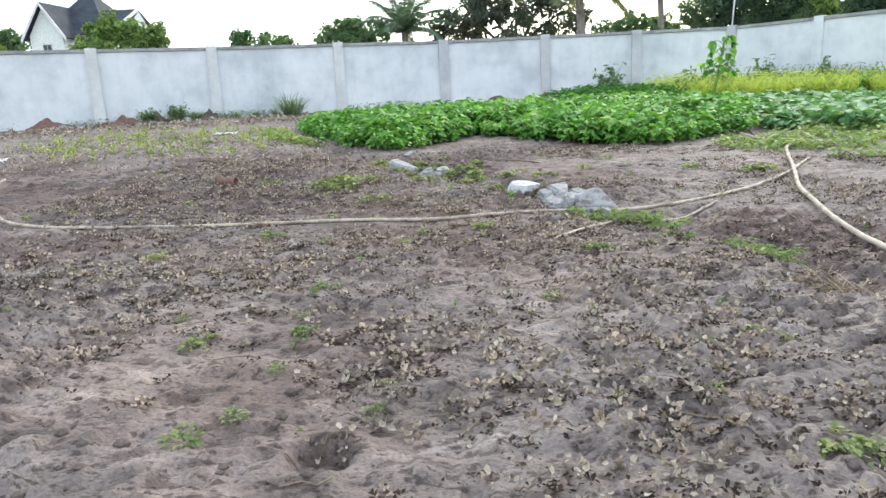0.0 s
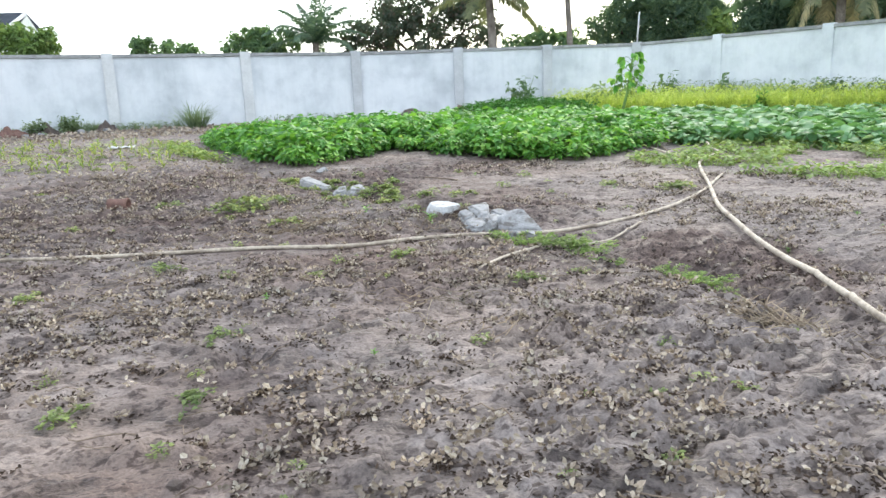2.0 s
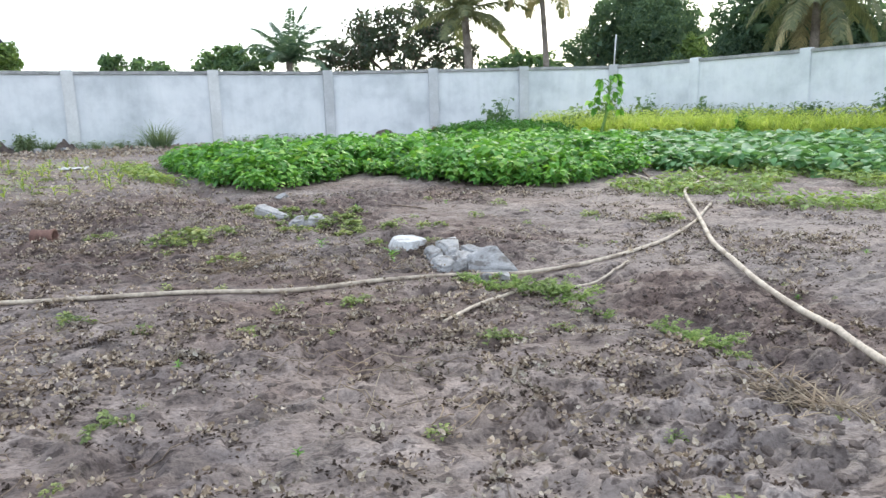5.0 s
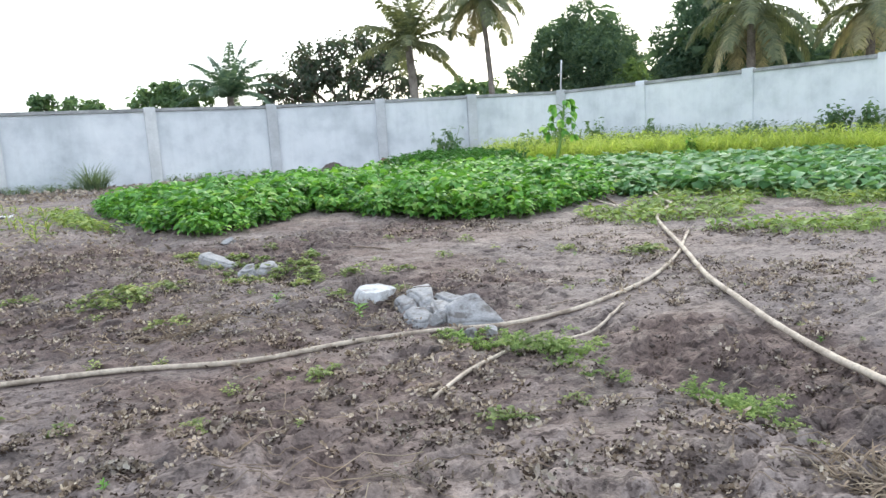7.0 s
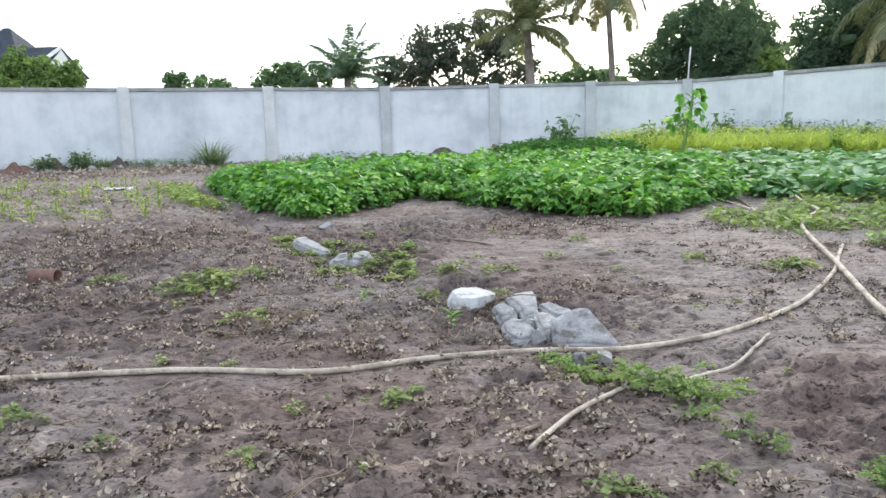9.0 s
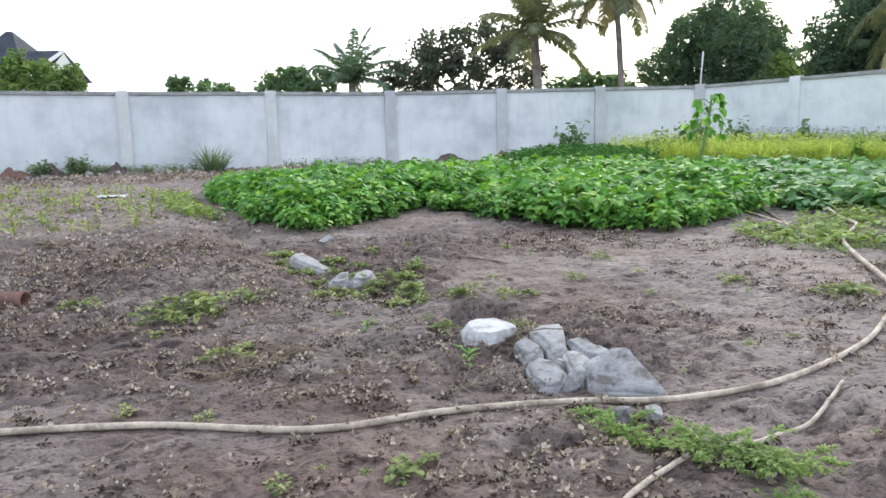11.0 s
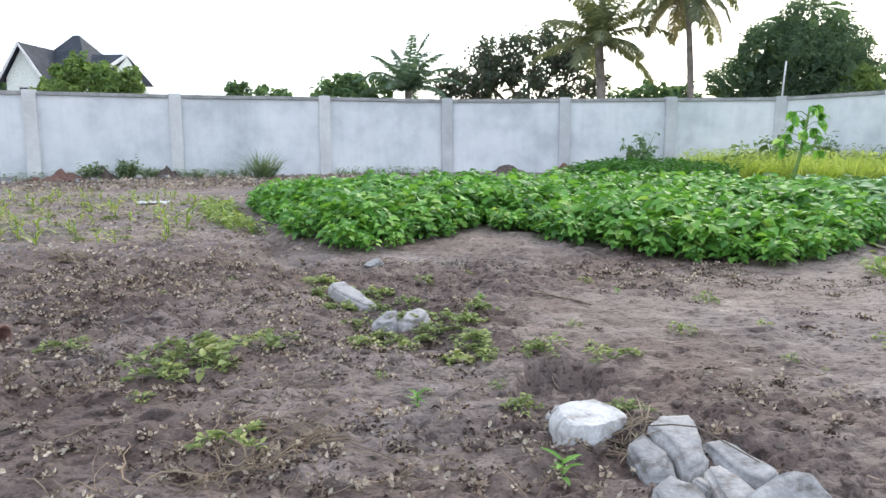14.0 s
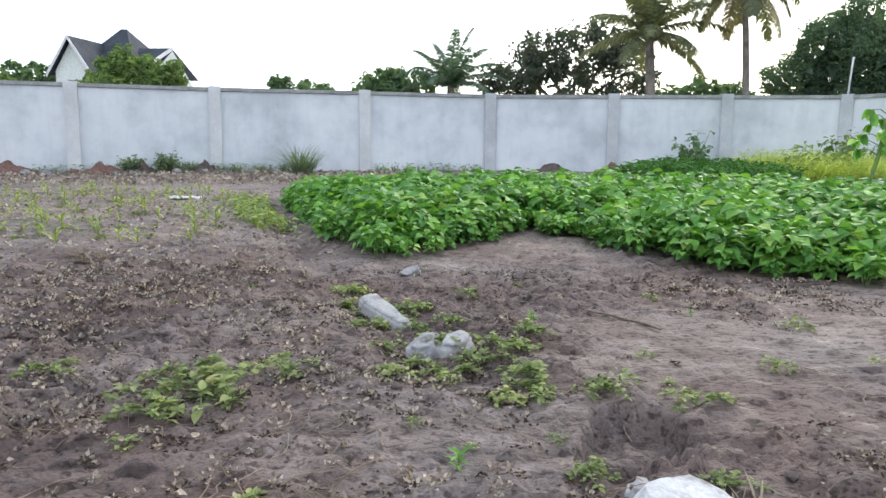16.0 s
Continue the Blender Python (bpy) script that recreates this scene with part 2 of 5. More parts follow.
M_LITTER = mat_leaf("withered_leaf", [(0.0, (0.09, 0.065, 0.05)), (0.2, (0.22, 0.175, 0.152)), (0.55, (0.41, 0.345, 0.312)), (0.9, (0.64, 0.58, 0.54)), (1.0, (0.3, 0.33, 0.17))], 0.85, 0.1, 0.25)
# decayed leaf bits, dark enough to double as shade under litter
M_ROT_SHADE = mat_leaf("rotting_leaf_shade", [(0.0, (0.03, 0.021, 0.018)), (0.6, (0.065, 0.046, 0.039)), (1.0, (0.13, 0.09, 0.072))], 0.8, 0.05, 0.25)
M_DRY = mat_leaf("dry_straw", [(0.0, (0.16, 0.12, 0.097)), (0.6, (0.3, 0.235, 0.185)), (1.0, (0.46, 0.395, 0.32))], 0.85, 0.15)
# mango and purple trees: haze put into the leaf colour, lighter and bluer
M_HAZED_MANGO = mat_leaf("hazed_mango_leaf", [(0.0, (0.08, 0.14, 0.11)), (0.55, (0.13, 0.205, 0.155)), (0.9, (0.18, 0.26, 0.17)), (1.0, (0.26, 0.34, 0.18))], 0.6, 0.5, 0.15)
M_REDTREE = mat_leaf("purple_tinged_leaf", [(0.0, (0.08, 0.11, 0.09)), (0.5, (0.115, 0.155, 0.13)), (0.8, (0.17, 0.14, 0.14)), (1.0, (0.19, 0.13, 0.13))], 0.6, 0.42, 0.15)
# lightened slightly to stand in for haze
M_BUSH = mat_leaf("bush_leaf", [(0.0, (0.12, 0.2, 0.075)), (0.6, (0.23, 0.34, 0.13)), (1.0, (0.38, 0.47, 0.2))], 0.55)
# haze painted in here too; shrubs inside the wall share this colour
M_HAZED_TREE = mat_leaf("hazed_tree_leaf", [(0.0, (0.1, 0.17, 0.105)), (0.6, (0.16, 0.26, 0.155)), (1.0, (0.24, 0.34, 0.18))], 0.6, 0.48, 0.15)
M_FROND = mat_leaf("coconut_frond", [(0.0, (0.14, 0.17, 0.11)), (0.6, (0.22, 0.25, 0.16)), (1.0, (0.36, 0.36, 0.23))], 0.6, 0.45)
M_FROND_GREY = mat_leaf("oil_palm_frond", [(0.0, (0.08, 0.14, 0.11)), (0.6, (0.14, 0.22, 0.17)), (1.0, (0.24, 0.32, 0.24))], 0.6, 0.45)
M_DRYFROND = mat_leaf("dry_frond", [(0.0, (0.32, 0.3, 0.18)), (1.0, (0.55, 0.51, 0.33))], 0.7, 0.3)


# ---- terrain height ----
def lattice(ix, iy, seed):
    h = (ix.astype(np.int64) * 374761393 + iy.astype(np.int64) * 668265263 + seed * 974634777) & 0xFFFFFFFF
    h = ((h ^ (h >> 13)) * 1274126177) & 0xFFFFFFFF
    return ((h ^ (h >> 16)) & 0xFFFF) / 65535.0


def vnoise(x, y, seed):
    ix, iy = np.floor(x), np.floor(y)
    fx, fy = x - ix, y - iy
    fx, fy = fx * fx * (3 - 2 * fx), fy * fy * (3 - 2 * fy)
    a, b = lattice(ix, iy, seed), lattice(ix + 1, iy, seed)
    c, d = lattice(ix, iy + 1, seed), lattice(ix + 1, iy + 1, seed)
    return (a * (1 - fx) + b * fx) * (1 - fy) + (c * (1 - fx) + d * fx) * fy - 0.5


def step(a, b, x):
    t = np.clip((x - a) / (b - a), 0, 1)
    return t * t * (3 - 2 * t)


def sand_mask(x, y):
    """Where the soil is pale, washed-out sand beyond the furrow."""
    x, y = np.asarray(x, float), np.asarray(y, float)
    edge = np.interp(y, (2.0, 4.3, 5.2, 6.3, 7.4, 9.5, 12.0), (1.2, 0.7, 0.3, -0.3, -1.3, -2.5, -2.9))
    right = step(0.0, 0.9, x - edge) * step(14.5, 11.0, y)
    n = vnoise(x * 0.9, y * 0.9, 51) + 0.6 * vnoise(x * 2.3, y * 2.9, 52) + 0.3 * vnoise(x * 6.1, y * 8.0, 53)
    return np.clip(right * (0.5 + 1.2 * n) + 0.2 * step(0.22, 0.55, n) * (1 - right), 0, 0.9)


def furrow_x(y):
    return np.interp(y, (3.0, 4.3, 5.2, 6.3, 7.4, 9.5, 11.5, 13.5, 15.0, 17.0), (0.2, -0.1, -0.28, -0.85, -1.75, -3.15, -4.3, -5.25, -5.95, -6.9))


def humus_shade_mask(x, y):
    """Dark soil: damp mid-plot, and painted shade along the furrow and its bank."""
    n = vnoise(x * 0.7, y * 0.9, 71) + 0.7 * vnoise(x * 2.1, y * 3.0, 72) + 0.4 * vnoise(x * 6.5, y * 9.5, 73)
    field = step(3.4, 7.0, y) * step(15.5, 11.5, y) * step(2.0, -1.0, x) + 1.0 * step(1.0, 0.35, np.hypot((x - 0.1) / 0.9, (y - 5.4) / 1.5))
    # darker towards the near left
    field = np.maximum(field, 0.65 * step(-2.2, -3.4, x) * step(5.0, 3.5, y))
    # shade painted along the trench beside the bed
    field = np.maximum(field, 0.9 * np.exp(-((x - furrow_x(y)) / 0.35) ** 2) * step(10.3, 11.5, y) * step(18.0, 16.5, y))
    return np.clip(field * (0.78 + 1.2 * n), 0, 1) + np.clip((1 - field) * (n - 0.25) * 1.6, 0, 0.5)


def height(x, y):
    x, y = np.asarray(x, float), np.asarray(y, float)
    z = 0.0223 * np.maximum(0, np.minimum(y, 34) - 6.5)
    # furrow with the rubble, running from the bed to the bank
    cx = furrow_x(y)
    depth = np.interp(y, (2.5, 3.5, 5.5, 6.3, 6.7, 7.0, 7.8, 8.4, 11.5, 13.0, 16.5, 18.0), (0.14, 0.2, 0.17, 0.08, 0.07, 0.03, 0.01, 0.05, 0.08, 0.11, 0.1, 0.0))
    off = x - cx + 0.12 * vnoise(x * 1.7, y * 1.7, 3)
    z = z - depth * np.exp(-(off / 0.3) ** 2) - 0.5 * depth * step(0, 0.5, off) * step(2.6, 1.2, off) * step(8.2, 6.0, y)
    near = step(40, 22, y) * step(26, 14, np.abs(x))
    crop = 0.65 + 0.35 * step(15, 10.5, y)
    u, v = x * 0.94 + y * 0.34, -x * 0.34 + y * 0.94
    lumps = 0.04 * vnoise(u * 0.9, v * 1.3, 11) + 0.02 * vnoise(u * 2.6, v * 4.2, 12) + 0.012 * vnoise(u * 5.5, v * 9.0, 13)
    crumb = 0.009 * vnoise(u * 9, v * 13, 14) + 0.006 * vnoise(u * 22, v * 27, 15)
    patch = step(-0.2, 0.18, vnoise(x * 0.8, y * 0.8, 21))
    tilth = 1 - 0.72 * sand_mask(x, y)
    clods = 0.02 * step(0.12, 0.2, vnoise(u * 5.2, v * 8.5, 41)) + 0.022 * step(0.15, 0.25, vnoise(u * 9.0, v * 14.5, 42)) + 0.02 * step(0.18, 0.3, vnoise(u * 16, v * 22, 43))
    pits = 0.022 * step(0.14, 0.3, vnoise(u * 2.4, v * 3.9, 44)) + 0.02 * step(0.15, 0.32, vnoise(u * 7.0, v * 10.0, 45))
    hy = np.interp(x, (-7.07, -6.29, -5.4, -3.72, -2.9, -1.58, -1.0, -0.4, 0.3, 0.77, 1.22, 1.97), (6.75, 6.52, 6.42, 6.47, 6.36, 6.68, 6.7, 6.9, 7.38, 7.86, 8.42, 9.55))
    tilth = tilth * (1 - 0.85 * np.exp(-((y - hy) / 0.16) ** 2) * step(-7.6, -7.0, x) * step(2.2, 1.9, x))
    z = z + near * crop * (lumps * (0.45 + 0.55 * patch) * (0.6 + 0.4 * tilth) + (crumb + clods - pits) * (0.5 + 0.5 * patch) * tilth * 1.45 - 0.032)
    for px, py, pr, pd in ((-3.02, 2.13, 0.1, 0.09), (-1.98, 8.42, 0.24, 0.14), (-2.12, 8.15, 0.16, 0.09), (-3.25, 3.75, 0.16, 0.06), (-1.9, 6.1, 0.2, 0.05)):
        z = z - pd * step(1.15, 0.75, np.hypot((x - px), (y - py) * 0.8) / pr + 0.5 * vnoise(x * 14, y * 14, 61))
    return z


# ---- mesh helpers ----
def mesh_of(name, verts, faces, material, smooth=False):
    me = bpy.data.meshes.new(name)
    me.from_pydata([tuple(v) for v in verts], [], faces)
    me.materials.append(material)
    if smooth:
        me.polygons.foreach_set("use_smooth", [True] * len(me.polygons))
    me.update()
    return me


def bm_mesh(name, bm, material, smooth=False):
    me = bpy.data.meshes.new(name)
    bmesh.ops.recalc_face_normals(bm, faces=bm.faces)
    bm.to_mesh(me)
    bm.free()
    me.materials.append(material)
    if smooth:
        me.polygons.foreach_set("use_smooth", [True] * len(me.polygons))
    return me


def thing(name, label, category, group="", kind="", at=(0, 0, 0), turn=0.0, scale=1.0):
    ob = new(name)
    ob.empty_display_size = 0.1
    ob.matrix_basis = pose(*at, 0, 0, turn) @ Matrix.Scale(scale, 4)
    return tagged(ob, label, category, group, kind)


def part(name, me, parent, label=""):
    ob = new(name, me)
    ob.parent = parent
    return tagged(ob, label)


class Soup:
    """Gathers many small shapes into one mesh."""

    def __init__(self):
        self.v, self.f, self.n = [], [], 0

    def add(self, verts, faces):
        verts = np.asarray(verts, float)
        self.v.append(verts)
        n = self.n
        self.f.extend([tuple(i + n for i in q) for q in faces])
        self.n += len(verts)

    def put(self, template, m):
        verts, faces = template
        self.add(verts @ m[:3, :3].T + m[:3, 3], faces)

    def tube(self, pts, radii, sides=6, cap=True):
        pts = [Vector(p) for p in pts]
        rings, n = [], len(pts)
        up = Vector((0.13, 0.21, 0.97))
        for i, p in enumerate(pts):
            d = (pts[min(i + 1, n - 1)] - pts[max(i - 1, 0)]).normalized()
            s = d.cross(up)
            s = s.normalized() if s.length > 1e-3 else d.cross(Vector((1, 0, 0))).normalized()
            w = s.cross(d)
            rings.extend([p + radii[i] * (math.cos(a) * s + math.sin(a) * w) for a in (2 * math.pi * k / sides for k in range(sides))])
        fs = []
        for i in range(n - 1):
            for k in range(sides):
                a, b = i * sides + k, i * sides + (k + 1) % sides
                fs.append((a, b, b + sides, a + sides))
        if cap:
            fs.append(tuple(range(sides))[::-1])
            fs.append(tuple(range((n - 1) * sides, n * sides)))
        self.add([tuple(v) for v in rings], fs)

    def mesh(self, name, material, smooth=False):
        return mesh_of(name, np.concatenate(self.v), self.f, material, smooth)


def mat_np(x, y, z, yaw, tilt, roll, s):
    """A placement: roll about the long axis y, tilt up, then yaw."""
    return np.array(Matrix.Translation((x, y, z)) @ Euler((tilt, roll, yaw), "XYZ").to_matrix().to_4x4() @ Matrix.Scale(s, 4))


def leaf_shape(width, fold=0.25, droop=0.25, lobes=0.0):
    """A leaf one unit long along y, folded along the midrib, its tip drooping."""
    ys, ws = (0.0, 0.18, 0.45, 0.75, 1.0), (0.0, 0.85, 1.0, 0.62, 0.0)
    v, f, idx = [], [], []
    for i, (y, w) in enumerate(zip(ys, ws)):
        z = -droop * y * y
        if w == 0:
            v.append((0, y, z))
            idx.append((len(v) - 1,) * 3)
        else:
            ww = 0.5 * width * w
            b = lobes * (i == 1)
            v += [(-ww, y - b, z + fold * ww), (0, y, z), (ww, y - b, z + fold * ww)]
            idx.append((len(v) - 3, len(v) - 2, len(v) - 1))
    for a, b in zip(idx, idx[1:]):
        for k in (0, 1):
            q = [a[k], a[k + 1], b[k + 1], b[k]]
            q = tuple(dict.fromkeys(q))
            if len(q) > 2:
                f.append(q)
    return np.array(v), f


def blade_shape(width, droop):
    v, f = [], []
    for i, (y, w) in enumerate(((0, 0.7), (0.35, 1.0), (0.7, 0.75), (1.0, 0.0))):
        z = -droop * y ** 2.2
        yy = y * (1 - 0.25 * droop * y)
        if w:
            v += [(-0.5 * width * w, yy, z), (0.5 * width * w, yy, z + 0.1 * width)]
        else:
            v.append((0, yy, z))
    f = [(0, 1, 3, 2), (2, 3, 5, 4), (4, 5, 6)]
    return np.array(v), f


LEAF_OVAL = leaf_shape(0.62, 0.3, 0.3)
LEAF_BROAD = leaf_shape(0.9, 0.22, 0.35, 0.1)
LEAF_NARROW = leaf_shape(0.32, 0.35, 0.3)
LEAF_FAR = (np.array([(0, 0, 0), (-0.24, 0.5, 0.06), (0, 1.0, -0.22), (0.24, 0.5, 0.06)]), [(0, 3, 2, 1)])
LEAF_MID = (np.array([(0, 0, 0), (-0.3, 0.38, 0.1), (0, 0.42, 0), (0.3, 0.38, 0.1), (-0.2, 0.72, 0.0), (0, 0.75, -0.08), (0.2, 0.72, 0.0), (0, 1.0, -0.26)]), [(0, 3, 2, 1), (1, 2, 5, 4), (2, 3, 6, 5), (4, 5, 6, 7)])
LEAF_DEAD = (np.array([(0, 0.5, 0.0), (0, 0, 0.1), (-0.3, 0.22, 0.34), (-0.3, 0.66, 0.2), (0.06, 1.0, 0.36), (0.26, 0.7, 0.42), (0.36, 0.24, 0.16)]), [(0, 2, 1), (0, 3, 2), (0, 4, 3), (0, 5, 4), (0, 6, 5), (0, 1, 6)])
LEAF_CRUMB = (np.array([(0, 0, 0), (-0.3, 0.45, 0.3), (0.05, 0.45, 0.02), (0.32, 0.5, 0.28), (0.05, 1.0, 0.2)]), [(0, 2, 1), (0, 3, 2), (1, 2, 4), (2, 3, 4)])
LEAF_BEAN = (np.array([(0, 0, 0), (-0.38, 0.3, 0.1), (0, 0.36, 0), (0.38, 0.3, 0.1), (-0.27, 0.66, 0.0), (0, 0.72, -0.09), (0.27, 0.66, 0.0), (0, 1.0, -0.3)]), [(0, 3, 2, 1), (1, 2, 5, 4), (2, 3, 6, 5), (4, 5, 6, 7)])
BLADE = blade_shape(0.07, 0.5)
BLADE_SOFT = blade_shape(0.1, 0.9)
BLADE_UP = blade_shape(0.05, 0.2)
rng = random.Random(7)


def in_poly(x, y, poly):
    inside = False
    for (x1, y1), (x2, y2) in zip(poly, poly[1:] + poly[:1]):
        if (y1 > y) != (y2 > y) and x < (x2 - x1) * (y - y1) / (y2 - y1) + x1:
            inside = not inside
    return inside


def edge_gap(x, y, poly):
    """How far a spot lies from the nearest edge of a bed."""
    best, p = 99.0, Vector((x, y))
    for a, b in zip(poly, poly[1:] + poly[:1]):
        a, d = Vector(a), Vector(b) - Vector(a)
        t = min(1.0, max(0.0, (p - a).dot(d) / d.length_squared))
        best = min(best, (a + d * t - p).length)
    return best


def scatter(poly, pitch, r, jitter=0.45):
    xs, ys = [p[0] for p in poly], [p[1] for p in poly]
    out, y = [], min(ys)
    while y < max(ys):
        x = min(xs)
        while x < max(xs):
            px, py = x + r.uniform(-jitter, jitter) * pitch, y + r.uniform(-jitter, jitter) * pitch
            if in_poly(px, py, poly):
                out.append((px, py))
            x += pitch
        y += pitch
    return out


# ---- ground ----
def spaced(lo, hi, stepsize, reach, growth=1.18):
    mid = list(np.arange(lo, hi, stepsize))
    s, a, left = stepsize, lo, []
    while a > -reach:
        s *= growth
        a -= s
        left.append(a)
    s, b, right = stepsize, mid[-1], []
    while b < reach:
        s *= growth
        b += s
        right.append(b)
    return np.array(left[::-1] + mid + right)


def ground_axes():
    gx = spaced(-5.6, 1.6, 0.023, 900, 1.04)
    near_y = list(np.arange(1.2, 9.5, 0.021))
    s, b, far_y = 0.021, near_y[-1], []
    while b < 900:
        s *= 1.0125 if b < 32 else 1.3
        b += s
        far_y.append(b)
    s, b, back = 0.03, near_y[0], []
    while b > -900:
        s *= 1.25
        b -= s
        back.append(b)
    gy = np.array(back[::-1] + near_y + far_y)
    return gx, gy


GX, GY = ground_axes()
GZ = height(*np.meshgrid(GX, GY))
GX_LIST, GY_LIST = GX.tolist(), GY.tolist()


def bisect_left(a, x):
    lo, hi = 0, len(a)
    while lo < hi:
        mid = (lo + hi) // 2
        if a[mid] < x:
            lo = mid + 1
        else:
            hi = mid
    return lo


def H(x, y):
    """The ground's height, as its mesh has it."""
    i = min(max(bisect_left(GX_LIST, x) - 1, 0), len(GX_LIST) - 2)
    j = min(max(bisect_left(GY_LIST, y) - 1, 0), len(GY_LIST) - 2)
    u = (x - GX_LIST[i]) / (GX_LIST[i + 1] - GX_LIST[i])
    v = (y - GY_LIST[j]) / (GY_LIST[j + 1] - GY_LIST[j])
    return float((GZ[j, i] * (1 - u) + GZ[j, i + 1] * u) * (1 - v) + (GZ[j + 1, i] * (1 - u) + GZ[j + 1, i + 1] * u) * v)


def build_ground():
    gx, gy = GX, GY
    X, Y = np.meshgrid(gx, gy)
    Z = GZ
    nx, ny = len(gx), len(gy)
    co = np.stack([X.ravel(), Y.ravel(), Z.ravel()], 1)
    i = np.arange(nx * (ny - 1)).reshape(ny - 1, nx)[:, :-1].ravel()
    quads = np.stack([i, i + 1, i + nx + 1, i + nx], 1)
    me = bpy.data.meshes.new("ground")
    me.vertices.add(len(co))
    me.vertices.foreach_set("co", co.ravel())
    me.loops.add(quads.size)
    me.loops.foreach_set("vertex_index", quads.ravel())
    me.polygons.add(len(quads))
    me.polygons.foreach_set("loop_start", np.arange(0, quads.size, 4))
    me.polygons.foreach_set("use_smooth", np.ones(len(quads), bool))
    me.update(calc_edges=True)
    me.materials.append(M_SOIL)
    attr = me.attributes.new("sand", "FLOAT", "POINT")
    attr.data.foreach_set("value", sand_mask(X, Y).ravel().astype(np.float32))
    attr = me.attributes.new("humus_shade", "FLOAT", "POINT")
    attr.data.foreach_set("value", humus_shade_mask(X, Y).ravel().astype(np.float32))
    tagged(new("ground", me), "uneven bare brown tilled soil with sandy patches", "ground", kind="structure")


build_ground()

# ---- boundary wall ----
WALL_TOP = 3.1
PILLARS = [(-44, 10.0), (-40.0, 12.6), (-36.2, 14.9), (-32.2, 17.2), (-28.2, 19.4), (-24.3, 21.6), (-20.4, 23.55), (-16.25, 25.5), (-12.47, 27.22), (-7.88, 28.62), (-3.74, 30.0), (0.46, 30.0), (4.16, 30.0), (8.0, 30.0),
           (10.12, 27.06), (12.36, 23.74), (14.6, 20.4), (16.85, 17.05), (19.1, 13.7), (21.3, 10.4), (23.5, 7.0)]


def slab_between(a, b, z0, z1, thick, name, material, parent, shift=0.0, bevel=0.0, base=None):
    a, b = Vector((*a, 0)), Vector((*b, 0))
    d = (b - a).normalized()
    n = Vector((-d.y, d.x, 0))
    bm = bmesh.new()
    vs = []
    for p in (a, b):
        for s in (-1, 1):
            for z in (z0, z1):
                vs.append(bm.verts.new(p + n * (s * thick / 2 + shift) + Vector((0, 0, z))))
    bmesh.ops.convex_hull(bm, input=vs)
    if bevel:
        bmesh.ops.dissolve_limit(bm, angle_limit=0.02, verts=bm.verts, edges=bm.edges)
        bmesh.ops.bevel(bm, geom=bm.edges[:], offset=bevel, segments=2, affect="EDGES")
    return part(name, bm_mesh(name, bm, material), parent)


wall_row = thing("wall_boundary", "weathered white rendered boundary wall with pillars and grey coping", "wall", kind="structure")
wr = random.Random(3)
for i, (a, b) in enumerate(zip(PILLARS, PILLARS[1:])):
    va, vb = Vector(a), Vector(b)
    d = (vb - va).normalized()
    z0 = min(H(*a), H(*b)) - 0.4
    slab_between(va + d * 0.02, vb - d * 0.02, z0, WALL_TOP - 0.11, 0.15, "wall_panel", M_WALL, wall_row)
    slab_between(va + d * 0.004, vb - d * 0.004, WALL_TOP - 0.107, WALL_TOP + 0.01, 0.27, "coping", M_COPING, wall_row, bevel=0.012)
for i, p in enumerate(PILLARS):
    q = PILLARS[min(i + 1, len(PILLARS) - 1)] if i < len(PILLARS) - 1 else p
    o = PILLARS[max(i - 1, 0)]
    d = (Vector(q) - Vector(o)).normalized()
    v = Vector(p)
    half = 0.19
    slab_between(v - d * half, v + d * half, H(*p) - 0.4, WALL_TOP + 0.045, 0.46 if p[0] < 8.5 else 0.3, "pillar", M_PILLAR_PALE if p[0] < -7 else (M_WALL if p[0] > 8.5 else M_PILLAR), wall_row, bevel=0.015)

# ---- rubble ----
def rock_mesh(name, size, seed, material, cuts=9, rough=0.03, round_to=0.75, flat=()):
    r = random.Random(seed)
    bm = bmesh.new()
    bmesh.ops.create_icosphere(bm, subdivisions=4, radius=1.0)
    planes = []
    for k in range(cuts):
        n = Vector((r.gauss(0, 1), r.gauss(0, 1), r.gauss(0, 0.8))).normalized()
        planes.append((n, r.uniform(0.44, round_to - 0.06)))
    planes += [(Vector(n).normalized(), d) for n, d in flat]
    for v in bm.verts:
        for n, d in planes:
            e = v.co.dot(n) - d
            if e > 0:
                v.co -= n * e
        p = v.co * 2.1 + Vector((seed, 0, 0))
        v.co += v.co.normalized() * (noise.noise(p) * 0.05 + noise.noise(p * 4) * rough + noise.noise(p * 11) * rough * 0.4)
        v.co = Vector((v.co.x * size[0] * 0.68, v.co.y * size[1] * 0.68, v.co.z * size[2] * 0.64))
    return bm_mesh(name, bm, material, smooth=False)


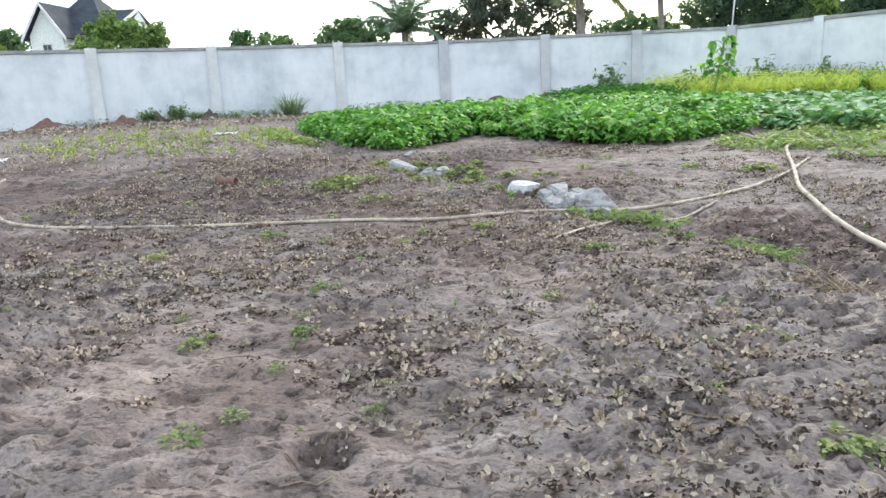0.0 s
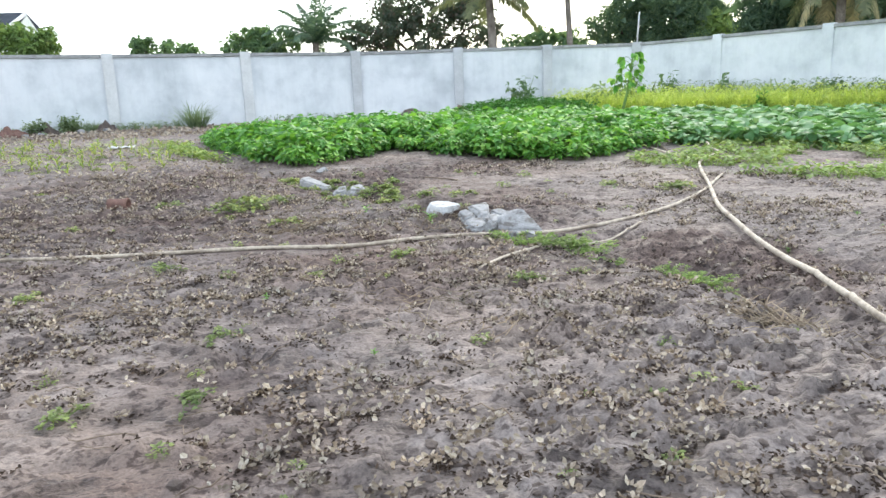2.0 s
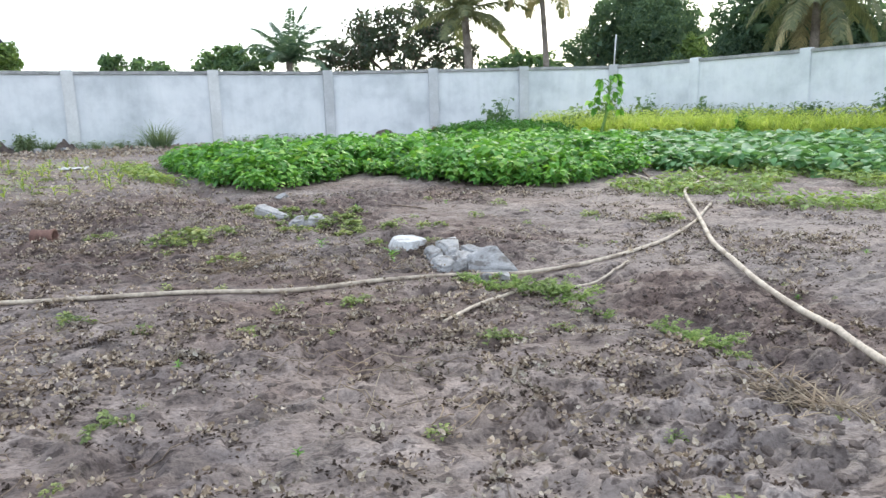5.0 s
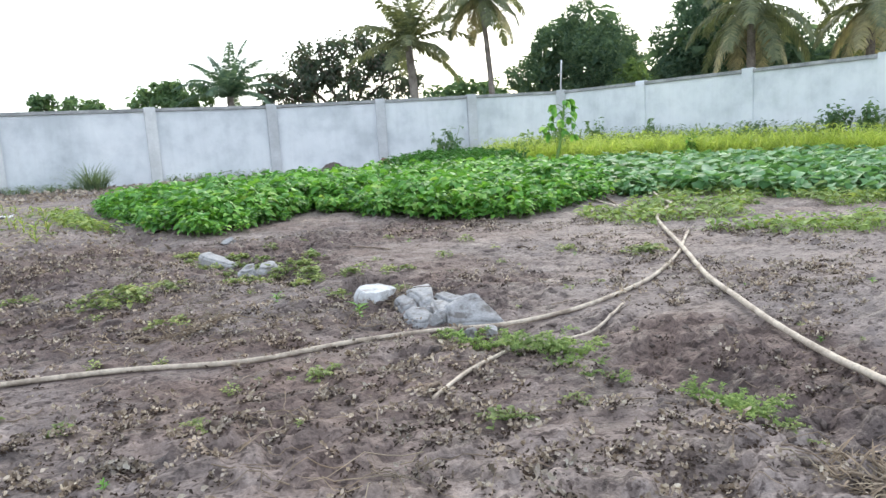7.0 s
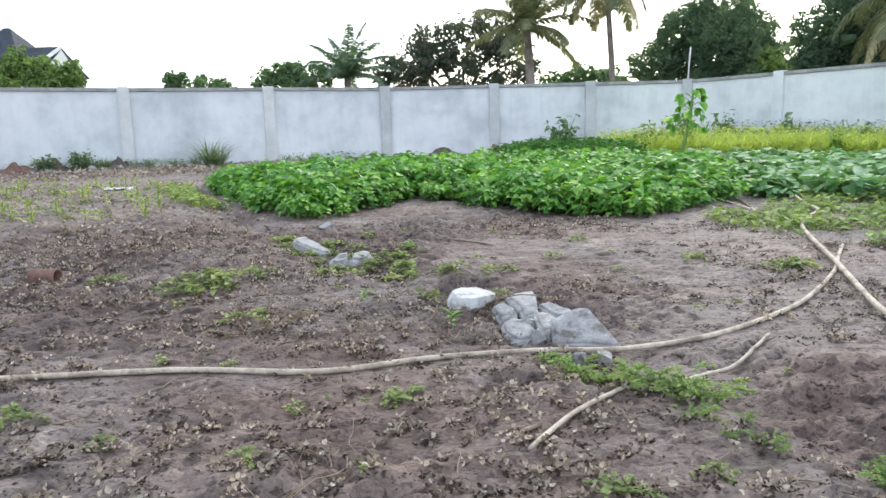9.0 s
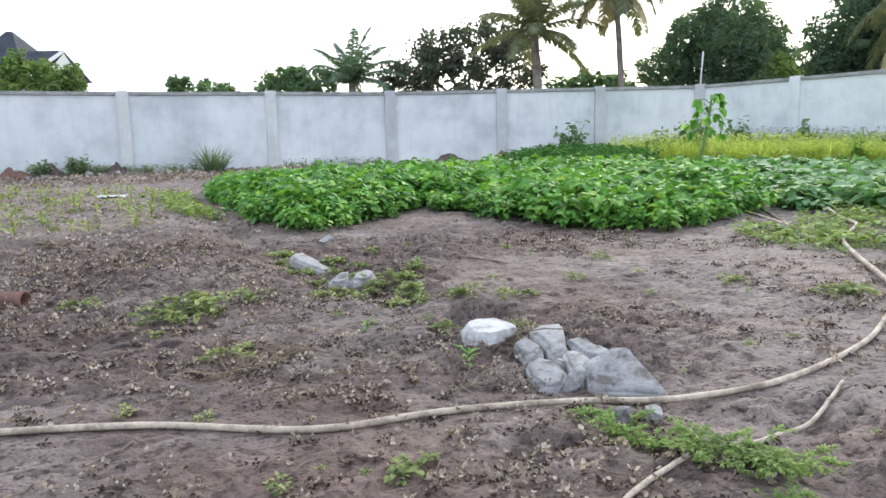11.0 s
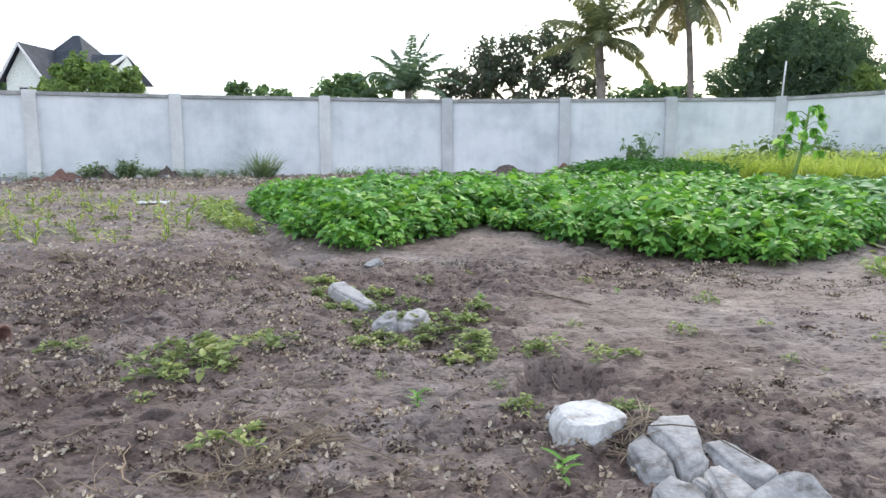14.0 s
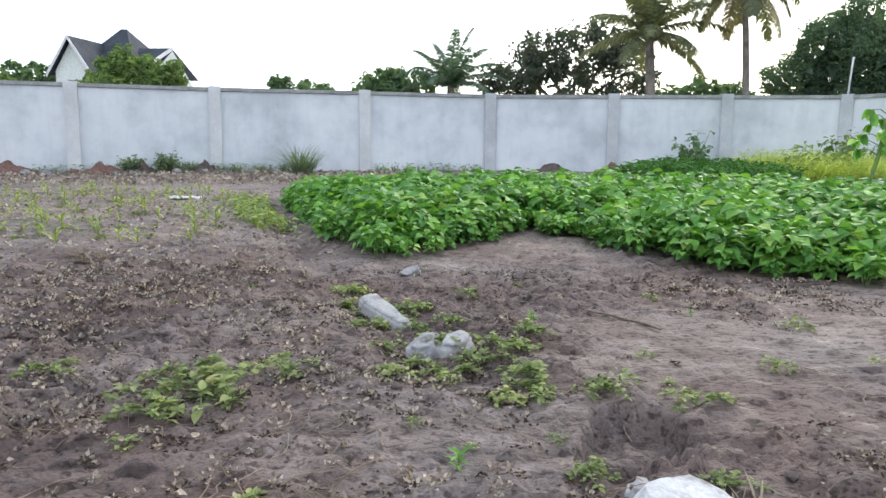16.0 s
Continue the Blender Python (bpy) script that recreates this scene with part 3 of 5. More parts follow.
def slab_mesh(name, outline, thick, seed, material, chip=0.02, lean=0.0):
    """A broken piece with an irregular outline, a nearly flat top and chipped edges."""
    r = random.Random(seed)
    bm = bmesh.new()
    low = [bm.verts.new((x * 1.12, y * 1.12, 0)) for x, y in outline]
    face = bm.faces.new(low)
    up = bmesh.ops.extrude_face_region(bm, geom=[face])
    tops = [g for g in up["geom"] if isinstance(g, bmesh.types.BMVert)]
    for v in tops:
        v.co = Vector((v.co.x * 0.97, v.co.y * 0.97, thick * r.uniform(0.94, 1.04) + lean * v.co.y))
    bmesh.ops.recalc_face_normals(bm, faces=bm.faces[:])
    bmesh.ops.bevel(bm, geom=bm.edges[:], offset=chip, segments=3, affect="EDGES")
    bmesh.ops.triangulate(bm, faces=bm.faces[:])
    for _ in range(2):
        longer = [e for e in bm.edges if e.calc_length() > 0.022]
        bmesh.ops.subdivide_edges(bm, edges=longer, cuts=1)
        bmesh.ops.triangulate(bm, faces=bm.faces[:])
    for v in bm.verts:
        p = v.co * 8 + Vector((seed * 3.1, 0, 0))
        v.co += Vector((noise.noise(p), noise.noise(p + Vector((7, 0, 0))), noise.noise(p + Vector((0, 9, 0))))) * 0.012
        v.co.z += 0.006 * noise.noise(p * 3)
    return bm_mesh(name, bm, material, smooth=True)


def rest(name, me, x, y, sink, turn, label, category, group="", tip=(0, 0)):
    ob = new(name, me)
    ob.matrix_basis = pose(x, y, H(x, y), tip[0], tip[1], turn)
    low = min((ob.matrix_basis @ v.co).z for v in me.vertices)
    ob.matrix_basis = Matrix.Translation((0, 0, H(x, y) - low - sink)) @ ob.matrix_basis
    return tagged(ob, label, category, group)


RUB = "rubble in the furrow"


def chunk(plan, top, thick, seed, material, label, name="concrete_chunk", lean=0.0, chip=0.02):
    """A chunk bedded in the soil, by its outline in plan and the height of its top."""
    cx, cy = sum(p[0] for p in plan) / len(plan), sum(p[1] for p in plan) / len(plan)
    ob = new(name, slab_mesh(name, [(x - cx, y - cy) for x, y in plan], thick, seed, material, chip, lean))
    ob.matrix_basis = pose(cx, cy, top - 0.03 - thick)
    return tagged(ob, label, "rock", RUB)


rest("rubble_rock", rock_mesh("rubble_rock", (0.27, 0.28, 0.31), 4, M_ROCK_WHITE, 5, 0.025, 0.9, [((0.1, -0.12, 1), 0.5), ((0.1, -1, 0.2), 0.66)]), -1.95, 7.6, 0.13, 12, "rounded whitened concrete lump half buried in soil", "rock", RUB)
chunk([(-2.14, 7.74), (-2.08, 7.68), (-2.0, 7.75), (-2.02, 7.87), (-2.1, 7.87)], 0.09, 0.3, 6, M_CONCRETE_PALE, "small tan concrete lump behind a white one", "rubble_rock", 0.1, 0.03)
chunk([(-1.82, 7.38), (-1.73, 7.5), (-1.67, 7.34), (-1.68, 7.16), (-1.79, 7.18)], 0.085, 0.28, 9, M_CONCRETE, "grey cracked concrete chunk in the furrow", lean=0.15)
chunk([(-1.71, 7.51), (-1.64, 7.63), (-1.5, 7.61), (-1.51, 7.4), (-1.53, 7.28), (-1.64, 7.2), (-1.645, 7.35)], 0.11, 0.3, 15, M_CONCRETE_PALE, "flat pale concrete chunk with a cracked top", lean=0.15)
chunk([(-1.5, 7.45), (-1.4, 7.44), (-1.29, 7.16), (-1.38, 7.04), (-1.46, 7.17)], 0.1, 0.28, 21, M_CONCRETE, "long grey concrete wedge in the furrow")
chunk([(-1.565, 7.2), (-1.49, 7.24), (-1.44, 7.0), (-1.5, 6.85), (-1.57, 6.87)], 0.09, 0.28, 27, M_CONCRETE_PALE, "narrow pale concrete chunk")
chunk([(-1.79, 7.07), (-1.7, 7.16), (-1.62, 7.07), (-1.59, 6.93), (-1.64, 6.81), (-1.73, 6.78), (-1.79, 6.92)], 0.06, 0.24, 31, M_CONCRETE, "squarish grey concrete chunk", lean=0.1)
chunk([(-1.62, 7.16), (-1.57, 7.18), (-1.555, 7.08), (-1.6, 7.06)], 0.06, 0.22, 33, M_CONCRETE_PALE, "small grey concrete fragment wedged between chunks", chip=0.012)
rest("rubble_rock", rock_mesh("rubble_rock", (0.1, 0.09, 0.1), 28, M_CONCRETE), -1.58, 6.82, 0.03, 5, "small grey concrete fragment", "rock", RUB)
rest("rubble_rock", rock_mesh("rubble_rock", (0.08, 0.07, 0.07), 31, M_CONCRETE), -1.72, 6.78, 0.03, 10, "small grey concrete fragment", "rock", RUB)
SLAB_OUT = [(-0.2, -0.21), (0.23, -0.22), (0.2, -0.1), (0.1, 0.06), (0.05, 0.2), (-0.03, 0.19), (-0.14, 0.11), (-0.23, 0.03)]
rest("concrete_slab", slab_mesh("concrete_slab", [(0.84 * a, 0.82 * b) for a, b in SLAB_OUT], 0.12, 5, M_CONCRETE, 0.014), -1.3, 6.94, 0.085, -6, "tilted grey broken concrete slab", "concrete slab", RUB, (25, 4))
rest("rubble_rock", rock_mesh("rubble_rock", (0.1, 0.09, 0.1), 33, M_CONCRETE), -1.42, 6.42, 0.03, 10, "small grey concrete fragment", "rock", RUB)
rest("rubble_rock", rock_mesh("rubble_rock", (0.12, 0.11, 0.1), 36, M_CONCRETE_PALE, 12, 0.02, 0.65), -1.29, 6.4, 0.05, 10, "blocky grey concrete fragment", "rock", RUB)
BLOCK_OUT = [(-0.3, -0.07), (-0.1, -0.09), (0.24, -0.06), (0.3, 0.0), (0.24, 0.06), (-0.08, 0.08), (-0.29, 0.085)]
rest("concrete_block", slab_mesh("concrete_block", BLOCK_OUT, 0.13, 8, M_CONCRETE_PALE), -3.53, 10.26, 0.075, -50, "long pale concrete block piece in the furrow", "concrete block", RUB, (4, 8))
chunk([(-3.23, 9.52), (-3.17, 9.66), (-3.05, 9.62), (-3.06, 9.44), (-3.15, 9.38), (-3.23, 9.42)], 0.115, 0.3, 44, M_CONCRETE, "grey cracked concrete lump", "rubble_rock", 0.12, 0.03)
chunk([(-3.045, 9.44), (-3.03, 9.64), (-2.92, 9.72), (-2.83, 9.62), (-2.84, 9.5), (-2.95, 9.42)], 0.13, 0.3, 47, M_CONCRETE_PALE, "pale cracked concrete lump beside another", "rubble_rock", 0.12, 0.035)
rest("rubble_rock", rock_mesh("rubble_rock", (0.2, 0.13, 0.1), 51, M_CONCRETE_PALE), -3.57, 11.75, 0.03, 15, "flat grey concrete fragment beside the bed", "rock", RUB)


# ---- hoses ----
def spline(pts, n=8):
    pts = [Vector(p) for p in pts]
    out = []
    for i in range(len(pts) - 1):
        p0, p1, p2, p3 = pts[max(i - 1, 0)], pts[i], pts[i + 1], pts[min(i + 2, len(pts) - 1)]
        for k in range(n):
            t = k / n
            out.append(0.5 * ((2 * p1) + (p2 - p0) * t + (2 * p0 - 5 * p1 + 4 * p2 - p3) * t * t + (3 * p1 - p0 - 3 * p2 + p3) * t ** 3))
    out.append(pts[-1])
    return out


def ground_line(name, plan, radius, label, category, lift=0.0, material=None, wobble=0.005, taper=1.0):
    flat = spline([(x, y, 0) for x, y in plan], 10)
    zs = [H(p.x, p.y) for p in flat]
    # a stiff line rides over hollows
    for k in range(60):
        zs = [0.5 * z + 0.25 * (zs[max(i - 1, 0)] + zs[min(i + 1, len(zs) - 1)]) for i, z in enumerate(zs)]
        if k % 12 == 11:
            zs = [max(H(p.x, p.y) - 0.9 * radius, z) for p, z in zip(flat, zs)]
    pts, rad = [], []
    for i, (p, z) in enumerate(zip(flat, zs)):
        w = wobble * noise.noise(Vector((p.x * 3, p.y * 3, 1.5)))
        pts.append((p.x + w, p.y + w, z + radius * 0.4 + 0.01 + lift))
        f = 1 + (taper - 1) * i / len(flat)
        rad.append(radius * f * (1 + 0.09 * noise.noise(Vector((p.x * 9, p.y * 9, 0)))))
    s = Soup()
    s.tube(pts, rad, 10)
    if category != "hose":
        return tagged(new(name, s.mesh(name, material or M_HOSE, True)), label, category)
    ob = thing(name, label, category)
    part("tube", s.mesh("tube", M_HOSE, True), ob)
    for a, b in ((pts[0], pts[1]), (pts[-1], pts[-2])):
        e, d = Vector(a), (Vector(a) - Vector(b)).normalized()
        c = Soup()
        c.tube([e - d * 0.03, e + d * 0.012, e + d * 0.02], (radius * 1.16, radius * 1.18, radius * 1.02), 12)
        part("end_collar", c.mesh("end_collar", M_TWIG, True), ob, "worn brown hose end")
    return ob


ground_line("hose", [(-9.9, 10.65), (-9.55, 9.9), (-9.0, 9.0), (-8.25, 7.9), (-7.62, 7.15), (-7.07, 6.75), (-6.29, 6.52), (-5.4, 6.42), (-4.6, 6.42), (-3.72, 6.47), (-2.9, 6.36), (-2.3, 6.52), (-1.58, 6.65), (-1.0, 6.7), (-0.4, 6.86), (0.3, 7.36), (0.77, 7.86), (1.22, 8.42), (1.6, 9.0), (1.97, 9.55)], 0.0175,
            "long dusty beige hose lying across the soil", "hose")
ground_line("hose", [(3.5, 13.4), (3.1, 12.3), (2.95, 11.75), (2.6, 11.3), (2.2, 10.75), (1.9, 10.1), (1.3, 8.5), (0.8, 7.2), (0.62, 6.45), (0.53, 5.95), (0.46, 5.45), (0.41, 5.05), (0.35, 4.7), (0.28, 4.3), (0.24, 4.05), (0.25, 3.9)], 0.022,
            "dusty beige hose crossing over another hose", "hose", lift=0.03)
ground_line("hose", [(2.45, 13.7), (2.3, 12.6), (2.21, 11.9), (2.3, 11.3), (2.6, 10.9)], 0.019, "dusty beige hose end among low weeds", "hose")
ground_line("wooden_stick", [(2.75, 13.9), (2.5, 12.9), (2.26, 12.0)], 0.018, "thin pale stick among low weeds", "stick", material=M_TWIG)
ground_line("bent_stick", [(-1.88, 5.28), (-1.6, 5.68), (-1.29, 5.97), (-1.0, 6.16), (-0.71, 6.33), (-0.5, 6.43), (-0.16, 6.78)], 0.0125, "bent pale stick half hidden by weeds", "stick", taper=0.85)
ground_line("twig", [(-1.92, 5.32), (-1.88, 5.45), (-1.8, 5.52)], 0.011, "short forked dry twig", "twig", material=M_TWIG)
stalk = Soup()
stalk.tube([(-1.72, 7.5, 0.1), (-1.62, 7.46, 0.125), (-1.52, 7.45, 0.12), (-1.44, 7.32, 0.105), (-1.36, 7.18, 0.09)], (0.003, 0.004, 0.004, 0.003, 0.002), 6)
tagged(new("twig", stalk.mesh("twig", M_BARK, True)), "thin dark dry stalk lying over concrete chunks", "twig")
ground_line("twig", [(-2.02, 10.55), (-1.8, 10.38), (-1.56, 10.12)], 0.01, "dry twig on bare soil", "twig", material=M_TWIG)


# ---- crops and weeds ----
def bushy(stems, leaves, r, tall, spread, leaf, size, template, n_stem=3, per=10):
    """One leafy plant round the origin, into two soups."""
    for k in range(n_stem):
        a = r.uniform(0, 6.28)
        lean = r.uniform(0.05, 0.4) * spread
        top = Vector((math.cos(a) * lean, math.sin(a) * lean, tall * r.uniform(0.75, 1.1)))
        pts = [Vector((0.02 * math.cos(a), 0.02 * math.sin(a), -0.03)), top * 0.5 + Vector((0, 0, 0.05 * tall)), top]
        stems.tube(pts, (0.009, 0.007, 0.004), 4, False)
        for j in range(per):
            t = r.uniform(0.25, 1.05)
            b = top * t
            out = r.uniform(0.02, 0.5) * spread * (1.15 - 0.5 * t)
            az = r.uniform(0, 6.28)
            x, y, z = b.x + math.cos(az) * out, b.y + math.sin(az) * out, b.z + r.uniform(-0.02, 0.06)
            leaves.put(template, mat_np(x, y, max(z, 0.02), az - 1.57, r.uniform(-0.45, 0.5), r.uniform(-0.5, 0.5), size * r.uniform(0.5, 1.45)))


def plant_variants(name, count, seed, tall, spread, size, template, leaf_mat, n_stem, per):
    out = []
    for k in range(count):
        s, l = Soup(), Soup()
        bushy(s, l, random.Random(seed + k), tall, spread, None, size, template, n_stem, per)
        out.append((s, l))
    return [(s.mesh("stem", M_STEM), l.mesh("foliage", leaf_mat), s, l) for s, l in out]


def plant_rows(name, variants, spots, label, category, group, r, singles, lo=0.8, hi=1.2, bed=()):
    """The spots nearest the path as plants of their own, the rest joined."""
    spots = sorted(spots, key=lambda p: (p[0] + 2.4) ** 2 + (p[1] - 5) ** 2)
    made = []
    rest_s, rest_l = Soup(), Soup()
    flat = [(np.concatenate(s.v), s.f, np.concatenate(l.v), l.f) for _, _, s, l in variants]
    for i, (x, y) in enumerate(spots):
        k, turn, sc = r.randrange(len(variants)), r.uniform(0, 360), r.uniform(lo, hi)
        if bed:
            sc *= 0.6 + 0.4 * min(1.0, edge_gap(x, y, bed) / 0.7)
        if i < singles:
            ob = thing(name, label, category, group, at=(x, y, H(x, y) - 0.005), turn=turn, scale=sc)
            part("stem", variants[k][0], ob)
            part("foliage", variants[k][1], ob)
        else:
            m = np.array(pose(x, y, H(x, y) - 0.005, 0, 0, turn) @ Matrix.Scale(sc, 4))
            sv, sf, lv, lf = flat[k]
            rest_s.put((sv, sf), m)
            rest_l.put((lv, lf), m)
    if rest_l.n:
        ob = thing(name + "_rows", label + ", dense rows further off", category, group, "stuff")
        part("stem", rest_s.mesh("stem", M_STEM), ob)
        part("foliage", rest_l.mesh("foliage", variants[0][1].materials[0]), ob)


BEAN_BED = [(-7.4, 19.2), (-6.5, 16.8), (-5.6, 15.0), (-4.95, 13.7), (-3.95, 12.35), (-3.2, 13.2), (-2.4, 14.7), (-1.75, 14.0), (-1.05, 12.75), (0.1, 11.85), (0.9, 11.95), (1.8, 12.75), (2.6, 13.4), (3.6, 15.2), (4.4, 17.0), (3.8, 20.3), (-1.0, 21.3)]
PUMPKIN_BED = [(2.6, 13.4), (3.6, 13.4), (4.9, 12.4), (5.9, 11.6), (6.8, 10.4), (9.0, 10.2), (11.0, 13.0), (11.4, 18.5), (8.3, 20.8), (5.5, 22.8), (3.8, 20.3), (4.4, 17.0), (3.6, 15.2)]
DARK_BED = [(-0.4, 22.6), (3.6, 22.3), (4.4, 23.8), (3.9, 27.8), (1.6, 28.2)]
YELLOW_STRIP = [(4.3, 24.6), (5.8, 24.0), (8.5, 21.8), (11.6, 19.0), (12.0, 13.0), (16.0, 11.5), (17.5, 14.2), (13.6, 20.4), (9.8, 26.2), (7.6, 28.9), (3.9, 28.6)]
WEEDY = [(1.3, 11.5), (1.7, 10.2), (2.8, 8.9), (4.2, 8.1), (6.4, 8.4), (6.6, 10.2), (5.6, 12.2), (4.2, 13.7), (2.6, 14.0)]

crop_r = random.Random(12)
bean = plant_variants("bean_plant", 8, 100, 0.37, 0.4, 0.14, LEAF_BEAN, M_BEAN, 4, 16)
plant_rows("bean_plant", bean, scatter(BEAN_BED, 0.27, crop_r), "bushy bright green bean plant in a dense bed", "crop plant", "bean plants in the bed", crop_r, 150, 0.65, 1.35, BEAN_BED)
pumpkin = plant_variants("pumpkin_plant", 5, 200, 0.26, 0.6, 0.19, LEAF_BROAD, M_PUMPKIN, 4, 9)
plant_rows("pumpkin_plant", pumpkin, scatter(PUMPKIN_BED, 0.47, crop_r), "low pumpkin plant with broad grey-green leaves", "crop plant", "pumpkin plants", crop_r, 80)
plant_rows("sweet_potato_plant", plant_variants("sweet_potato_plant", 4, 300, 0.5, 0.4, 0.12, LEAF_MID, M_SWEET, 4, 18), scatter(DARK_BED, 0.33, crop_r), "dark green leafy plant in the rear bed", "crop plant", "rear bed plants", crop_r, 40)


def grass_patch(name, spots, label, material, tall, blades, spread, template, r, leafy=0.0):
    s = Soup()
    for x, y in spots:
        z = H(x, y) - 0.01
        for _ in range(blades):
            a = r.uniform(0, 6.28)
            d = abs(r.gauss(0, 0.5)) * spread
            s.put(template, mat_np(x + d * math.cos(a), y + d * math.sin(a), z, r.uniform(0, 6.28), r.uniform(0.7, 1.5), 0, tall * r.uniform(0.5, 1.2)))
        for _ in range(int(leafy)):
            a = r.uniform(0, 6.28)
            d = r.uniform(0, 1) * spread
            s.put(LEAF_OVAL, mat_np(x + d * math.cos(a), y + d * math.sin(a), z + r.uniform(0.3, 0.95) * tall, a - 1.57, r.uniform(-0.3, 0.5), r.uniform(-0.4, 0.4), 0.1 * r.uniform(0.7, 1.4)))
    return tagged(new(name, s.mesh(name, material)), label, "grass", kind="stuff")


gr = random.Random(5)
grass_patch("yellow_grass", scatter(YELLOW_STRIP, 0.24, gr), "tall soft yellow-green grass along the wall", M_YELLOW, 0.95, 30, 0.3, blade_shape(0.026, 0.55), gr, 4)
grass_patch("low_grass", [p for p in scatter(WEEDY, 0.15, gr) if vnoise(np.array(p[0] * 1.3), np.array(p[1] * 1.3), 8) > -0.14], "sparse low green grass on sandy soil", M_GRASS, 0.15, 11, 0.13, BLADE_SOFT, gr, 3)


WALL_FOOT = [(-21.0, 22.6), (-16.6, 24.7), (-12.5, 26.5), (-8.0, 27.9), (-3.7, 29.2), (-3.7, 29.7), (-8.0, 28.3), (-12.7, 26.95), (-16.7, 25.1), (-21.0, 23.0)]
grass_patch("wall_foot_weeds", [p for p in scatter(WALL_FOOT, 0.22, gr) if vnoise(np.array(p[0] * 0.9), np.array(p[1] * 0.9), 18) > -0.12], "rough green weeds along the foot of the wall", M_TUFT, 0.3, 9, 0.2, BLADE, gr, 4)
SIDE_FOOT = [(8.3, 28.9), (12.0, 23.3), (16.4, 16.6), (16.0, 16.3), (11.4, 22.9), (7.7, 28.5)]
grass_patch("side_wall_weeds", scatter(SIDE_FOOT, 0.2, gr), "tall grey-green weeds along the side wall", M_TUFT, 1.1, 9, 0.25, BLADE, gr, 6)


BLADE_THIN = blade_shape(0.022, 0.4)
EDGE_WEEDS = [(-7.5, 18.2), (-6.6, 16.3), (-5.7, 14.6), (-5.9, 14.2), (-6.7, 15.2), (-7.8, 17.6)]
grass_patch("edge_weeds", scatter(EDGE_WEEDS, 0.2, gr), "low green weeds along the bed edge", M_GRASS, 0.2, 8, 0.14, BLADE_SOFT, gr, 7)


# ---- single weeds ----
def weed_meshes(kind, count, seed):
    out = []
    for k in range(count):
        r = random.Random(seed + k)
        l, s = Soup(), Soup()
        if kind == "rosette":
            for j in range(52):
                a = r.uniform(0, 6.28)
                d = 0.085 * r.random() ** 0.7
                l.put(LEAF_OVAL, mat_np(d * math.cos(a), d * math.sin(a), r.uniform(0.008, 0.075) * (1.3 - d / 0.1), a - 1.57 + r.uniform(-0.7, 0.7), r.uniform(-0.1, 0.8), r.uniform(-0.5, 0.5), r.uniform(0.022, 0.046)))
            s.tube([(0, 0, -0.02), (0, 0, 0.05)], (0.005, 0.004), 4)
        elif kind == "creeper":
            for q in range(7):
                a = r.uniform(0, 6.28)
                ln = r.uniform(0.12, 0.3)
                pts = [(t * ln * math.cos(a + 0.5 * t), t * ln * math.sin(a + 0.5 * t), 0.01 + 0.06 * math.sin(3 * t)) for t in (0, 0.25, 0.5, 0.75, 1.0)]
                s.tube(pts, (0.004, 0.004, 0.003, 0.003, 0.002), 4, False)
                for p in pts[1:]:
                    for _ in range(4):
                        b = r.uniform(0, 6.28)
                        l.put(LEAF_OVAL, mat_np(p[0], p[1], p[2] + r.uniform(0, 0.04), b, r.uniform(-0.1, 0.8), r.uniform(-0.4, 0.4), r.uniform(0.035, 0.075)))
        elif kind == "sprout":
            for j in range(9):
                a = j * 2.4
                l.put(LEAF_NARROW, mat_np(0, 0, 0.03 + 0.012 * j, a, r.uniform(0.2, 0.9), 0, r.uniform(0.09, 0.14)))
            s.tube([(0, 0, -0.02), (0, 0, 0.13)], (0.006, 0.004), 5)
        elif kind == "fern":
            for j in range(9):
                a = r.uniform(0, 6.28)
                ln = r.uniform(0.15, 0.3)
                pts = [(t * ln * math.cos(a), t * ln * math.sin(a), 0.17 * math.sin(1.9 * t) * ln / 0.25) for t in (0, 0.25, 0.5, 0.75, 1.0)]
                s.tube(pts, (0.004, 0.004, 0.003, 0.002, 0.001), 4, False)
                for p in pts[1:]:
                    for side in (-1, 1):
                        for _ in range(5):
                            u = r.uniform(-0.04, 0.04)
                            l.put(LEAF_NARROW, mat_np(p[0] + u * math.cos(a), p[1] + u * math.sin(a), p[2] + r.uniform(-0.01, 0.02), a - 1.57 + side * r.uniform(0.4, 1.3), r.uniform(-0.1, 0.6), 0, r.uniform(0.03, 0.065)))
        elif kind == "maize":
            for j in range(8):
                a = j * 2.3 + r.uniform(-0.5, 0.5)
                l.put(BLADE_SOFT, mat_np(0, 0, 0.02 + 0.03 * j, a, r.uniform(0.7, 1.2), 0, r.uniform(0.28, 0.5)))
            s.tube([(0, 0, -0.03), (0, 0, 0.26)], (0.012, 0.006), 5)
        elif kind == "straw":
            for j in range(110):
                a = r.uniform(0, 6.28)
                d = r.uniform(0, 0.16)
                l.put(BLADE_UP, mat_np(d * math.cos(a), d * math.sin(a), 0.008, r.uniform(0, 6.28), r.uniform(0.0, 0.7), 0, r.uniform(0.05, 0.19)))
            s.tube([(0, 0, -0.02), (0.03, 0.02, 0.03)], (0.006, 0.004), 4)
        elif kind == "tuft":
            for j in range(170):
                a = r.uniform(0, 6.28)
                d = r.uniform(0, 0.25)
                l.put(BLADE_THIN, mat_np(d * math.cos(a), d * math.sin(a), 0, a - 1.57, r.uniform(0.8, 1.5), 0, r.uniform(0.5, 1.05)))
            s.tube([(0, 0, -0.03), (0, 0, 0.1)], (0.03, 0.02), 5)
        out.append((s, l))
